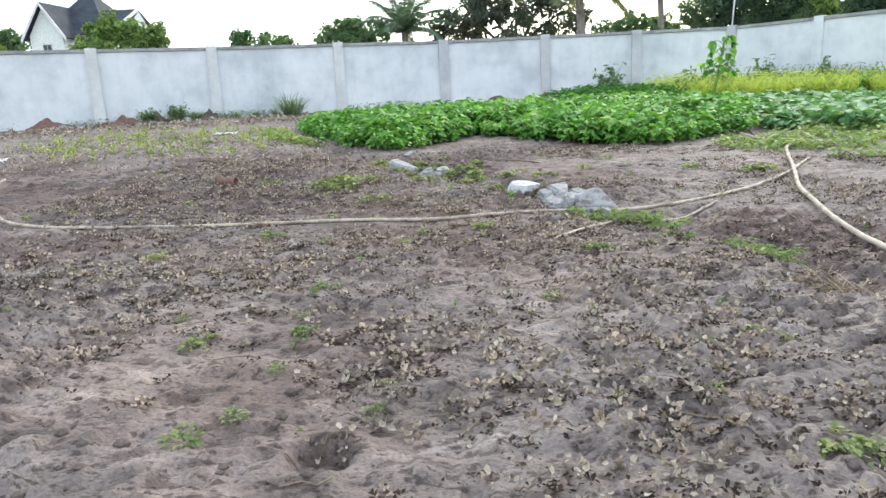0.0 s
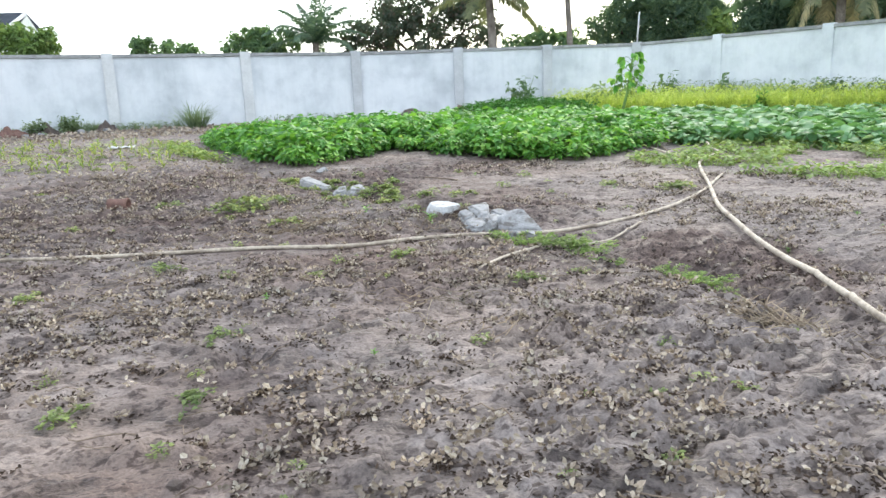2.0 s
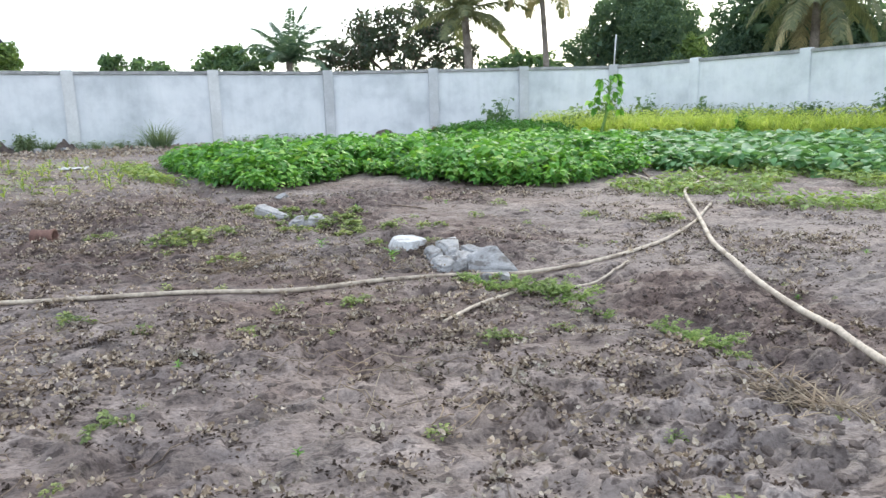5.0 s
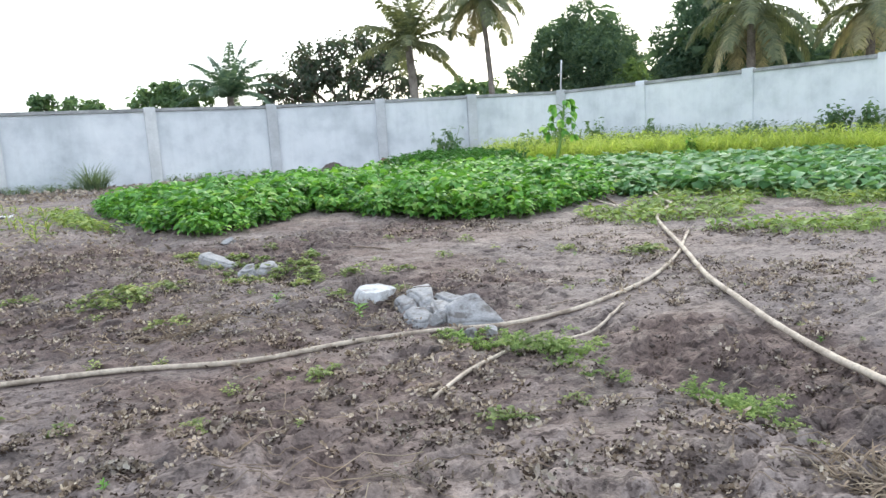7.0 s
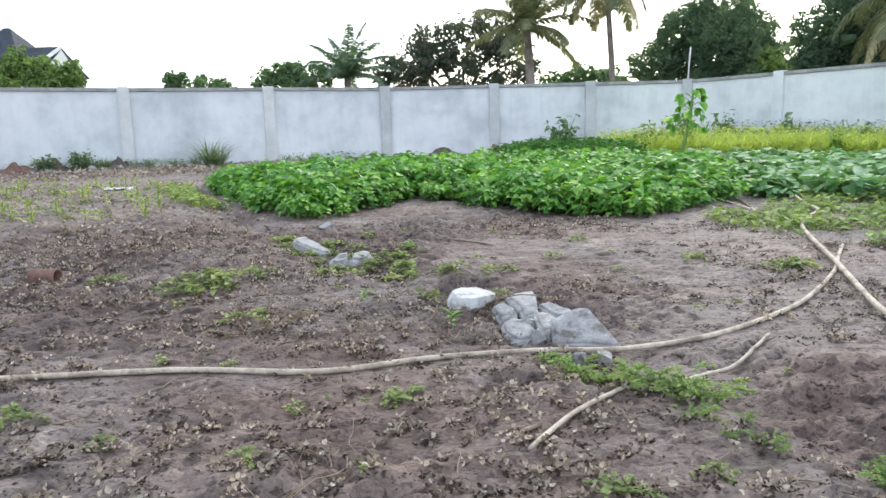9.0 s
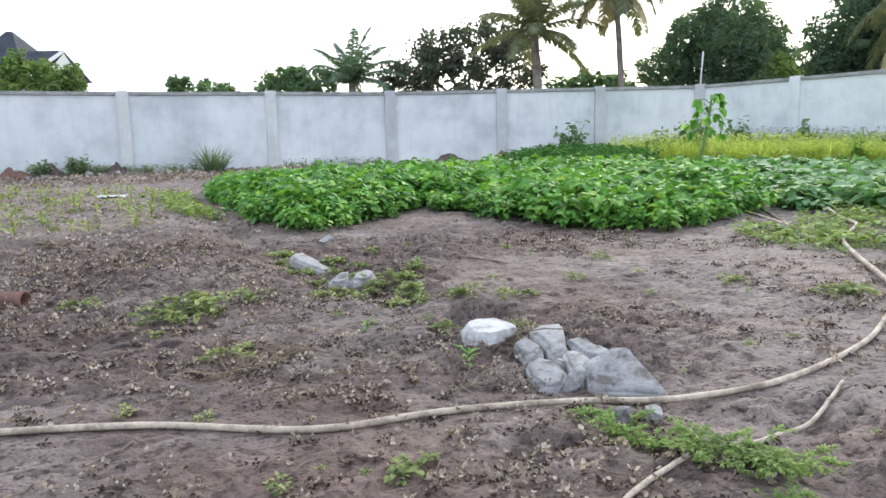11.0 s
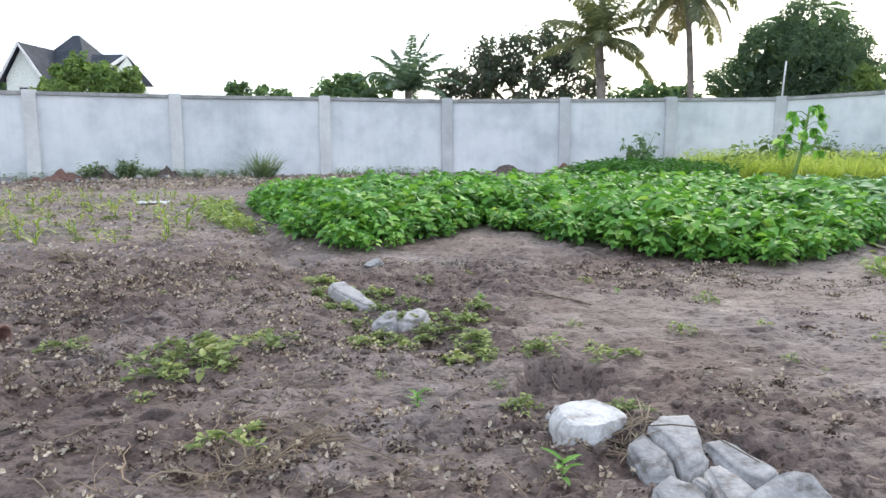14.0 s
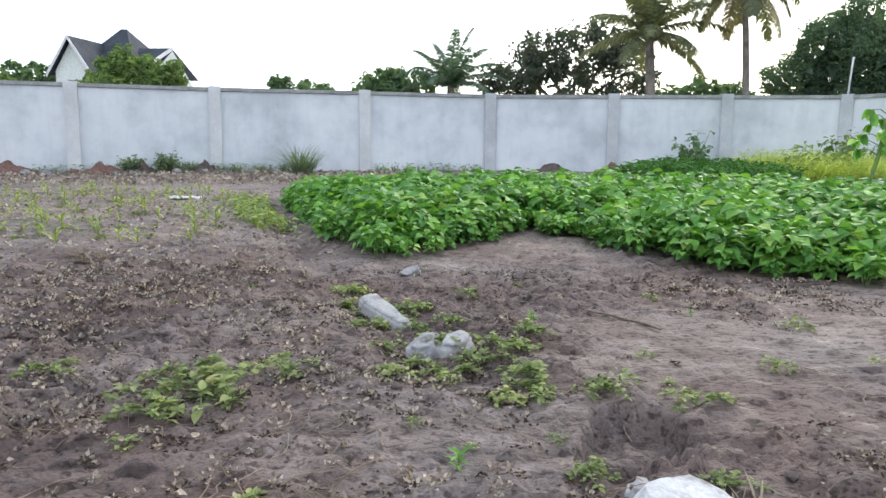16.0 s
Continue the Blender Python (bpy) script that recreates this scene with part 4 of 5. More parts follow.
    mat = {"rosette": M_WEED, "creeper": M_WEED, "sprout": M_SPROUT, "fern": M_FERN, "maize": M_MAIZE, "straw": M_DRY, "tuft": M_TUFT}[kind]
    stem_mat = M_TWIG if kind == "straw" else M_STEM
    return [(s.mesh("stem", stem_mat), l.mesh("foliage", mat)) for s, l in out]


KINDS = {k: weed_meshes(k, 4, 50 * i + 400) for i, k in enumerate(("rosette", "creeper", "sprout", "fern", "maize", "straw", "tuft"))}
wd = random.Random(31)


def weed(kind, name, x, y, scale, label, category, group=""):
    size = scale * wd.uniform(0.85, 1.15) * (0.78 if kind in ("rosette", "creeper", "sprout") else 1.0)
    ob = thing(name, label, category, group, at=(x, y, H(x, y) - 0.004), turn=wd.uniform(0, 360), scale=size)
    s, l = KINDS[kind][wd.randrange(4)]
    tagged(part("stem", s, ob), kind="stuff")
    part("foliage", l, ob)


# weeds that stand out
for x, y, k, sc in ((-1.61, 4.92, "creeper", 0.75), (-4.3, 8.72, "creeper", 1.2), (-4.02, 8.55, "creeper", 1.5), (-4.32, 8.35, "creeper", 1.2), (-3.85, 8.95, "creeper", 1.1), (-4.08, 8.5, "rosette", 1.4), (-3.95, 8.46, "rosette", 1.4), (-4.15, 8.6, "rosette", 1.5), (-4.05, 8.92, "rosette", 1.3), (-4.25, 8.2, "creeper", 0.7), (-4.22, 7.96, "rosette", 0.9),
                    (-2.77, 7.92, "sprout", 0.8), (-3.01, 8.3, "rosette", 0.7), (-2.75, 9.3, "creeper", 0.9), (-2.5, 9.75, "creeper", 0.9), (-3.2, 9.05, "creeper", 0.8), (-3.37, 9.6, "creeper", 0.9), (-2.93, 9.1, "creeper", 0.8), (-3.36, 10.45, "creeper", 1.0), (-2.98, 10.9, "rosette", 1.6),
                    (-3.9, 10.7, "creeper", 0.9), (-4.0, 11.2, "creeper", 1.0), (-2.65, 8.76, "creeper", 0.6), (-2.05, 8.86, "creeper", 0.9), (-2.0, 8.95, "rosette", 1.4), (-1.64, 8.74, "creeper", 0.9), (-1.05, 9.37, "rosette", 1.2), (-0.58, 10.33, "rosette", 1.3), (-0.42, 9.53, "rosette", 1.0), (-1.78, 9.5, "rosette", 0.7),
                    (-1.47, 11.1, "rosette", 1.0), (0.28, 9.13, "creeper", 0.8), (0.88, 8.5, "creeper", 1.0), (-0.55, 8.78, "rosette", 0.8), (-0.35, 7.43, "rosette", 0.7), (-5.02, 8.6, "creeper", 0.7), (-5.15, 10.2, "rosette", 0.8)):
    weed(k, "weed", x, y, sc, "small green weed on bare soil" if k != "creeper" else "sprawling green weed on bare soil", "weed", "weeds on the plot")
fr = random.Random(44)
for k in range(26):
    t = fr.random()
    weed(fr.choice(("creeper", "creeper", "rosette")), "weed", -2.45 - 1.75 * t + fr.uniform(-0.22, 0.22), 8.75 + 2.6 * t + fr.uniform(-0.2, 0.2), fr.uniform(0.6, 1.15), "sprawling green weed along the furrow", "weed", "weeds along the furrow")
for x, y, k, sc in ((-3.33, 3.26, "creeper", 0.55), (-3.54, 2.27, "rosette", 1.2), (-3.4, 2.42, "rosette", 0.7), (-2.88, 2.47, "rosette", 0.7), (-1.58, 2.52, "rosette", 0.7), (-1.43, 3.06, "rosette", 0.8), (-1.22, 3.11, "rosette", 0.8), (-2.85, 2.7, "rosette", 0.5), (-1.3, 2.1, "creeper", 0.7), (-1.18, 2.12, "rosette", 1.3), (-3.35, 2.85, "rosette", 0.6),
                    (-1.95, 2.48, "rosette", 0.45), (-4.56, 3.75, "rosette", 0.7), (-4.11, 3.6, "rosette", 0.7), (-5.72, 7.66, "rosette", 1.0), (-3.02, 5.3, "creeper", 0.5), (-1.08, 6.0, "creeper", 0.8), (-2.42, 5.94, "creeper", 0.65), (-4.25, 5.85, "creeper", 0.8), (-6.95, 7.24, "creeper", 0.7), (-4.96, 5.18, "creeper", 0.6), (-3.29, 4.74, "sprout", 0.4),
                    (-3.44, 4.1, "creeper", 0.6), (-2.06, 3.82, "rosette", 0.8), (-3.7, 5.5, "rosette", 0.8), (-2.93, 5.85, "rosette", 0.8), (-1.2, 5.03, "creeper", 0.5), (0.82, 8.53, "creeper", 0.8), (-3.55, 7.43, "creeper", 0.7), (-3.45, 6.58, "rosette", 0.8), (-3.88, 6.66, "rosette", 0.8), (-1.86, 8.15, "rosette", 1.2), (-2.35, 8.31, "rosette", 0.8), (-2.26, 7.95, "creeper", 0.7),
                    (-2.12, 7.2, "sprout", 0.9), (-1.72, 7.9, "creeper", 0.6), (-1.62, 6.48, "rosette", 1.0), (-1.5, 6.4, "sprout", 0.7)):
    weed(k, "weed", x, y, sc, "pale green weed rooted in bare soil", "weed", "weeds on the plot")
for (x, y), sc, n in (((-1.36, 6.22), 0.5, 4), ((-1.15, 6.08), 0.55, 5), ((-0.98, 5.9), 0.5, 5), ((-1.05, 5.62), 0.26, 3), ((-0.93, 5.36), 0.26, 3), ((-0.76, 5.18), 0.24, 2), ((-0.56, 4.98), 0.42, 4), ((-0.45, 4.75), 0.42, 4), ((-0.42, 4.5), 0.4, 3)):
    for _ in range(n):
        weed(wd.choice(("fern", "fern", "creeper")), "weed", x + wd.uniform(-0.14, 0.14), y + wd.uniform(-0.14, 0.14), sc * wd.uniform(0.8, 1.25), "feathery green weed along the furrow", "weed", "weeds along the furrow")
# scattered weeds
for _ in range(70):
    x, y = wd.uniform(-7.5, 2.2), wd.uniform(1.8, 11.5)
    weed(wd.choice(("rosette", "rosette", "creeper", "rosette", "sprout")), "weed", x, y, wd.choice((0.25, 0.35, 0.45, 0.6)), "small pale green weed on bare soil", "weed", "weeds on the plot")
# maize seedlings at the far end of the plot
for x, y in scatter([(-13.5, 15.5), (-10.5, 13.2), (-7.4, 12.4), (-6.2, 13.4), (-6.0, 15.0), (-7.5, 18.5), (-9.5, 20.0), (-13, 19)], 0.5, wd):
    weed(wd.choice(("maize", "maize", "creeper")), "maize_seedling", x, y, wd.uniform(0.5, 0.8), "young yellow-green maize seedling", "crop plant", "maize seedlings")
for x, y, sc in ((-7.06, 11.97, 1.3), (-6.9, 12.1, 1.2), (-7.2, 12.1, 1.1), (-1.76, 7.62, 0.9), (-1.8, 7.52, 0.9), (-0.45, 4.05, 1.2), (-0.2, 4.0, 1.2), (-0.35, 3.85, 1.1), (-3.2, 7.5, 0.8), (-3.4, 7.3, 0.8)):
    weed("straw", "dry_grass", x, y, sc, "tangled dry straw-coloured grass tuft", "grass tuft", "dry tufts")
for x, y, sc in ((-9.5, 26.4, 1.15), (-9.25, 26.5, 1.0), (-13.6, 26.0, 0.55), (-13.2, 26.1, 0.55), (-12.9, 26.3, 0.5), (-10.9, 26.9, 0.4), (-11.6, 26.7, 0.4), (-10.2, 27.1, 0.4)):
    weed("tuft", "grass_tuft", x, y, sc, "grey-green grass tuft at the foot of the wall", "grass tuft", "tufts by the wall")


# ---- dry vine tangles ----
def tangle(x, y, w, n, seed):
    r = random.Random(seed)
    z0 = H(x, y)
    ob = thing("dry_vine_tangle", "tangle of dry brown vines and stalks on soil", "dry vines", "dry vine tangles", at=(x, y, z0))
    s = Soup()
    for _ in range(n):
        a, ln, lift = r.uniform(0, 6.28), r.uniform(0.14, 0.5), r.random()
        px, py = r.gauss(0, w * 0.4), r.gauss(0, w * 0.3)
        pts, rad = [], r.uniform(0.002, 0.0048 if n > 30 else 0.0034)
        for k in range(7):
            pts.append((px, py, H(x + px, y + py) - z0 + 0.004 + 0.045 * math.sin(0.5 * k) * lift + r.uniform(0, 0.01)))
            px, py = px + math.cos(a) * ln / 6, py + math.sin(a) * ln / 6
            a += r.gauss(0, 0.35)
        s.tube(pts, [rad * (1 - 0.08 * k) for k in range(7)], 5)
    tagged(part("vine_mass", s.mesh("vine_mass", M_DRY), ob), kind="stuff")


for k, (x, y, w, n) in enumerate(((-3.54, 7.16, 0.5, 44), (-3.4, 7.45, 0.4, 34), (-2.75, 7.3, 0.35, 14), (-1.75, 7.62, 0.22, 18), (-2.3, 4.5, 0.5, 18), (-2.75, 5.1, 0.5, 16), (-4.2, 4.6, 0.5, 20), (-4.4, 5.2, 0.4, 14), (-4.5, 8.1, 0.4, 14), (-0.35, 4.05, 0.4, 40), (-3.5, 8.2, 0.3, 12), (-2.2, 6.9, 0.3, 10), (-1.9, 4.0, 0.4, 10))):
    tangle(x, y, w, n, 500 + k)


# ---- litter, clods, twigs ----
LIT_X, LIT_Y = np.linspace(-8, 3.5, 240), np.linspace(1, 12.5, 240)
LIT = [vnoise(X * 1.1, Y * 1.1, 33) + 0.5 * vnoise(X * 3.0, Y * 3.0, 34) for X, Y in [np.meshgrid(LIT_X, LIT_Y)]][0]
CLD = [vnoise(X * 0.8, Y * 0.8, 21) for X, Y in [np.meshgrid(LIT_X, LIT_Y)]][0]

SND = [sand_mask(X, Y) for X, Y in [np.meshgrid(LIT_X, LIT_Y)]][0]


def cell(field, x, y):
    return float(field[int((y - 1) / 11.5 * 239), int((x + 8) / 11.5 * 239)])


def build_litter():
    r = random.Random(77)
    spots = []
    s = Soup()
    n = 0
    while n < 30000:
        x, y = r.uniform(-7.5, 3.0), 1.2 + 10.8 * r.random() ** 1.25
        dens = cell(LIT, x, y)
        right = x > np.interp(y, (3, 5, 7, 9, 12), (-0.3, -0.6, -1.4, -2.6, -4.3))
        if dens < r.uniform(-0.35, 0.35) + (0.3 if right else 0.0) :
            continue
        k = r.choice((1, 3, 5, 6, 7, 9))
        spots.append((x, y))
        for q in range(k):
            a = q * 2.4 + r.uniform(-0.5, 0.5)
            d = r.uniform(0.002, 0.03)
            px, py = x + d * math.cos(a), y + d * math.sin(a)
            s.put(LEAF_DEAD, mat_np(px, py, H(px, py) + r.uniform(0.006, 0.032), a - 1.57 + r.uniform(-0.6, 0.6), r.uniform(-0.6, 1.2), r.uniform(-1.1, 1.1), r.uniform(0.012, 0.036)))
            n += 1
    for _ in range(2600):
        x, y = r.uniform(-13.5, -4.2), r.uniform(11, 20)
        if in_poly(x, y, BEAN_BED):
            continue
        s.put(LEAF_DEAD, mat_np(x, y, H(x, y) + r.uniform(0.004, 0.03), r.uniform(0, 6.28), r.uniform(-0.3, 0.7), r.uniform(-0.8, 0.8), r.uniform(0.03, 0.08)))
    for _ in range(2000):
        x = r.uniform(-18, -6)
        y = float(np.interp(x, (-20, -12.6, -6), (23.3, 26.6, 28.6))) - 0.4 - 5.5 * r.random()
        if not in_poly(x, y, BEAN_BED):
            s.put(LEAF_DEAD, mat_np(x, y, H(x, y) + r.uniform(0.005, 0.04), r.uniform(0, 6.28), r.uniform(-0.3, 0.7), r.uniform(-0.8, 0.8), r.uniform(0.06, 0.14)))
    # dark crumbs; over half lie under leaf clusters as stand-in shade
    rot_shade, n = Soup(), 0
    while n < 52000:
        if spots and r.random() < 0.6:
            x, y = r.choice(spots)
        else:
            x, y = r.uniform(-7.5, 3.0), 1.2 + 10.8 * r.random() ** 1.15
            if cell(LIT, x, y) + 0.2 - 0.4 * cell(SND, x, y) < r.uniform(-0.35, 0.5):
                continue
        for q in range(r.choice((3, 6, 9, 14))):
            px, py = x + r.gauss(0, 0.035), y + r.gauss(0, 0.02)
            rot_shade.put(LEAF_CRUMB, mat_np(px, py, H(px, py) + r.uniform(-0.002, 0.014), r.uniform(0, 6.28), r.uniform(-0.4, 0.7), r.uniform(-0.8, 0.8), r.uniform(0.01, 0.03)))
            n += 1
    tagged(new("rotted_litter", rot_shade.mesh("rotted_litter", M_ROT_SHADE)), "dark rotted leaf crumbs on soil, doubling as shade under leaf clusters", "leaf litter", kind="stuff")
    tagged(new("leaf_litter", s.mesh("leaf_litter", M_LITTER)), "withered brown and grey leaf litter on soil", "leaf litter", kind="stuff")
    c = Soup()
    bm = bmesh.new()
    bmesh.ops.create_icosphere(bm, subdivisions=1, radius=1)
    tv, tf = np.array([v.co[:] for v in bm.verts]), [tuple(v.index for v in f.verts) for f in bm.faces]
    bm.free()
    for _ in range(20000):
        x, y = r.uniform(-7, 3), 1.2 + 10.8 * r.random() ** 1.3
        d = cell(CLD, x, y) - 1.1 * cell(SND, x, y)
        if d < r.uniform(-0.35, 0.3):
            continue
        q = 0.004 + 0.024 * r.random() ** 3.5
        w = tv * np.array([[r.uniform(0.7, 1.4), r.uniform(0.7, 1.4), r.uniform(0.5, 0.9)]]) * (1 + 0.3 * np.random.rand(len(tv), 1)) * q
        c.add(w + np.array([x, y, H(x, y) - 0.1 * q]), tf)
    tagged(new("soil_clods", c.mesh("soil_clods", M_CLOD)), "small crumbled brown soil clods", "soil clods", kind="stuff")
    t = Soup()
    for _ in range(420):
        x, y, a, ln = r.uniform(-6.5, 2.5), 1.3 + 9 * r.random() ** 1.3, r.uniform(0, 6.28), r.uniform(0.05, 0.26)
        pts = []
        for k in range(5):
            u = (k / 4 - 0.5) * ln
            px, py = x + u * math.cos(a) + r.gauss(0, 0.008), y + u * math.sin(a) + r.gauss(0, 0.008)
            pts.append((px, py, H(px, py) + r.uniform(0.003, 0.02)))
        t.tube(pts, [r.uniform(0.0018, 0.0042)] * 5, 5)
    tagged(new("dry_stalks", t.mesh("dry_stalks", M_TWIG)), "thin dry stalks scattered on soil", "stalks", kind="stuff")


build_litter()

# ---- trees ----
def broadleaf(name, x, y, tall, blobs, material, label, seed, leaves=5200, leaf=0.42, trunk=0.28, template=LEAF_FAR, gap=0.0):
    r = random.Random(seed)
    z0 = H(x, y)
    ob = thing(name, label, "tree", at=(x, y, z0))
    wood, crown = Soup(), Soup()
    fork = tall * 0.32
    wood.tube([(0, 0, -0.3), (0.05, 0, fork * 0.5), (0, 0.05, fork)], (trunk, trunk * 0.8, trunk * 0.65), 9)
    total = sum(b[3] * b[4] for b in blobs)
    for bx, by, bz, rx, rz in blobs:
        mid = Vector((bx, by, bz))
        start = Vector((0, 0, fork * r.uniform(0.85, 1.0)))
        bend = (start + mid) / 2 + Vector((r.uniform(-0.3, 0.3), r.uniform(-0.3, 0.3), 0.2))
        wood.tube([start, bend, mid], (trunk * 0.5, trunk * 0.3, trunk * 0.12), 6)
        for _ in range(5):
            d = Vector((r.gauss(0, 1), r.gauss(0, 1), r.gauss(0, 0.8))).normalized()
            wood.tube([bend.lerp(mid, 0.6), mid + Vector((d.x * rx * 0.5, d.y * rx * 0.5, d.z * rz * 0.5)), mid + Vector((d.x * rx * 0.9, d.y * rx * 0.9, d.z * rz * 0.9))], (trunk * 0.14, trunk * 0.08, trunk * 0.03), 5)
        n = int(leaves * rx * rz / total)
        for _ in range(int(70 * (1 - 2.2 * gap))):
            d = Vector((r.gauss(0, 1), r.gauss(0, 1), r.gauss(0, 1))).normalized() * (0.78 - 0.4 * gap) * r.random() ** 0.4
            crown.put(template, mat_np(mid.x + d.x * rx, mid.y + d.y * rx, mid.z + d.z * rz, r.uniform(0, 6.28), r.uniform(-1.3, 0.6), r.uniform(-0.6, 0.6), min(rx, rz) * r.uniform(0.6, 0.9)))
        clumps = []
        for _ in range(max(14, n // 60) if not gap else 26):
            d = Vector((r.gauss(0, 1), r.gauss(0, 1), r.gauss(0, 1))).normalized()
            q = (0.62 + 0.34 * r.random() ** 0.5) * (1 + 0.2 * noise.noise(d * 2.3 + Vector((seed, bx, bz))))
            clumps.append((mid + Vector((d.x * rx * q, d.y * rx * q, d.z * rz * q)), min(rx, rz) * (r.uniform(0.2, 0.36) if not gap else r.uniform(0.3, 0.62))))
        for _ in range(n):
            c, sp = r.choice(clumps)
            d = Vector((r.gauss(0, 1), r.gauss(0, 1), r.gauss(0, 1) + 0.25)).normalized()
            p = c + d * sp * (r.uniform(0.55, 1.12) if not gap else r.random() ** 0.5)
            turn = (d * 0.8 + Vector((r.gauss(0, 0.35), r.gauss(0, 0.35), r.gauss(0, 0.35) + 0.3))).to_track_quat("Z", "Y").to_matrix().to_4x4()
            m = Matrix.Translation(p) @ turn @ Matrix.Rotation(r.uniform(0, 6.28), 4, "Z") @ Matrix.Scale(leaf * r.uniform(0.6, 1.3), 4)
            crown.put(template, np.array(m))
    part("trunk", wood.mesh("trunk", M_BARK, True), ob)
    part("crown", crown.mesh("crown", material), ob)
    return ob


def palm(name, x, y, crown_z, length, fronds, material, label, seed, trunk=0.16, lean=(0, 0), up=1.1, down=-0.9, leaflet=0.6, dry=0, droop=0.9):
    r = random.Random(seed)
    z0 = H(x, y)
    ob = thing(name, label, "palm tree", at=(x, y, z0))
    top = crown_z - z0
    w = Soup()
    pts, rad = [], []
    for k in range(26):
        t = k / 25
        pts.append((lean[0] * (t * t - 1), lean[1] * (t * t - 1), -0.3 + (top + 0.3) * t))
        rad.append(trunk * (1.25 - 0.45 * t) * (1 + 0.06 * (k % 2)))
    w.tube(pts, rad, 10)
    part("trunk", w.mesh("trunk", M_PALMBARK, True), ob)
    for k in range(fronds):
        f = Soup()
        az = k * 2.399 + r.uniform(-0.2, 0.2)
        el = up + (down - up) * (k / fronds) ** 0.9
        ln = length * r.uniform(0.85, 1.1)
        p, d, line = Vector((0, 0, top)), Vector((math.cos(az) * math.cos(el), math.sin(az) * math.cos(el), math.sin(el))), []
        for j in range(15):
            line.append(p.copy())
            p = p + d * (ln / 14)
            d = (d + Vector((0, 0, -droop * 0.11 * (0.4 + j / 9)))).normalized()
        f.tube(line, [0.045 * (1 - 0.93 * j / 14) + 0.004 for j in range(15)], 5, False)
        for j in range(3, 84):
            t = j / 84 * 13.9
            i0 = min(int(t), 13)
            q = line[i0].lerp(line[i0 + 1], t - i0)
            tang = (line[i0 + 1] - line[i0]).normalized()
            side = tang.cross(Vector((0, 0, 1)))
            side = side.normalized() if side.length > 0.05 else Vector((1, 0, 0))
            ll = leaflet * (0.35 + 0.65 * math.sin(math.pi * min(1, 0.12 + 0.88 * j / 84))) * r.uniform(0.8, 1.15)
            for s in (-1, 1):
                if r.random() < 0.06:
                    continue
                a = (side * s * 0.85 + tang * 0.5 + Vector((0, 0, r.uniform(-0.45, 0.1)))).normalized()
                e = q + a * ll * 0.55
                g = q + a * ll + Vector((0, 0, -0.35 * ll * r.uniform(0.5, 1.3)))
                wv = tang * 0.03
                f.add([tuple(q - wv), tuple(q + wv), tuple(e + wv * 1.2), tuple(e - wv * 1.2), tuple(g)], [(0, 1, 2, 3), (3, 2, 4)])
        part("frond", f.mesh("frond", M_DRYFROND if k >= fronds - dry else material), ob)
    return ob


# crown blobs: x, y, z from the trunk's foot, half width, half height
broadleaf("mango_tree", 16.5, 48, 10, [(0.3, 0, 7.7, 2.3, 1.8), (-1.7, 0, 6.4, 2.1, 1.7), (1.9, 0.3, 6.1, 1.9, 1.9), (-3.9, 0, 4.6, 1.7, 1.5), (0.2, -1, 5.2, 3.0, 2.4), (3.9, 0, 4.4, 1.3, 1.5), (0.4, -0.4, 3.2, 4.2, 1.5)], M_HAZED_MANGO, "large dense dark green mango tree behind the wall", 1, 40000, 0.21, 0.4)
broadleaf("mango_tree", 21.1, 38, 8, [(0, 0, 5.6, 2.4, 2.2), (-2.7, 0, 5.0, 2.0, 2.3), (2.4, 0, 4.6, 2.2, 2.2), (-3.6, 0, 3.4, 1.5, 1.6), (0, -0.5, 3.4, 3.6, 1.8), (-1.8, 0, 7.2, 1.5, 1.3)], M_HAZED_MANGO, "broad dark green tree behind the side wall", 2, 28000, 0.22, 0.35)
broadleaf("mango_tree", 29.5, 38, 7, [(0, 0, 4.4, 2.6, 2.2), (-2.2, 0, 3.6, 2.0, 2.0), (2.6, 0, 4.4, 2.4, 2.4)], M_HAZED_MANGO, "dark green tree far along the side wall", 3, 9000, 0.3, 0.3)
broadleaf("purple_leaf_tree", 0.4, 50, 8.5, [(-3.2, 0, 5.6, 1.7, 1.3), (-1.6, 0, 6.2, 1.7, 1.5), (0.6, 0, 6.6, 1.8, 1.6), (2.2, 0, 6.9, 1.6, 1.3), (3.2, 0, 5.4, 1.7, 1.6), (-4.4, 0, 4.5, 1.5, 1.2), (-0.6, 0, 4.4, 3.2, 1.4)], M_REDTREE, "dark tree with purple-tinged leaves and gaps", 4, 6000, 0.4, 0.3, gap=0.4)
broadleaf("far_tree", -11.3, 50, 6, [(0, 0, 4.9, 1.3, 0.9), (-1.3, 0, 4.3, 1.0, 0.9), (1.6, 0, 4.5, 1.4, 0.9), (0.4, 0, 3.6, 2.0, 0.9)], M_HAZED_TREE, "green rounded tree behind the wall", 5, 2600, 0.35, 0.2)
broadleaf("far_tree", -19.6, 60, 6, [(0, 0, 5.0, 2.0, 0.9), (-2.2, 0, 5.0, 0.9, 1.1), (1.2, 0, 4.6, 1.5, 0.8), (-2.6, 0, 5.6, 0.5, 0.6)], M_HAZED_TREE, "low green tree far behind the wall", 6, 2000, 0.36, 0.2)
broadleaf("far_tree", -31.5, 62, 4.6, [(0, 0, 3.8, 1.2, 0.7), (1.0, 0, 3.4, 1.0, 0.6)], M_HAZED_TREE, "low green tree far behind the wall", 7, 700, 0.36, 0.15)
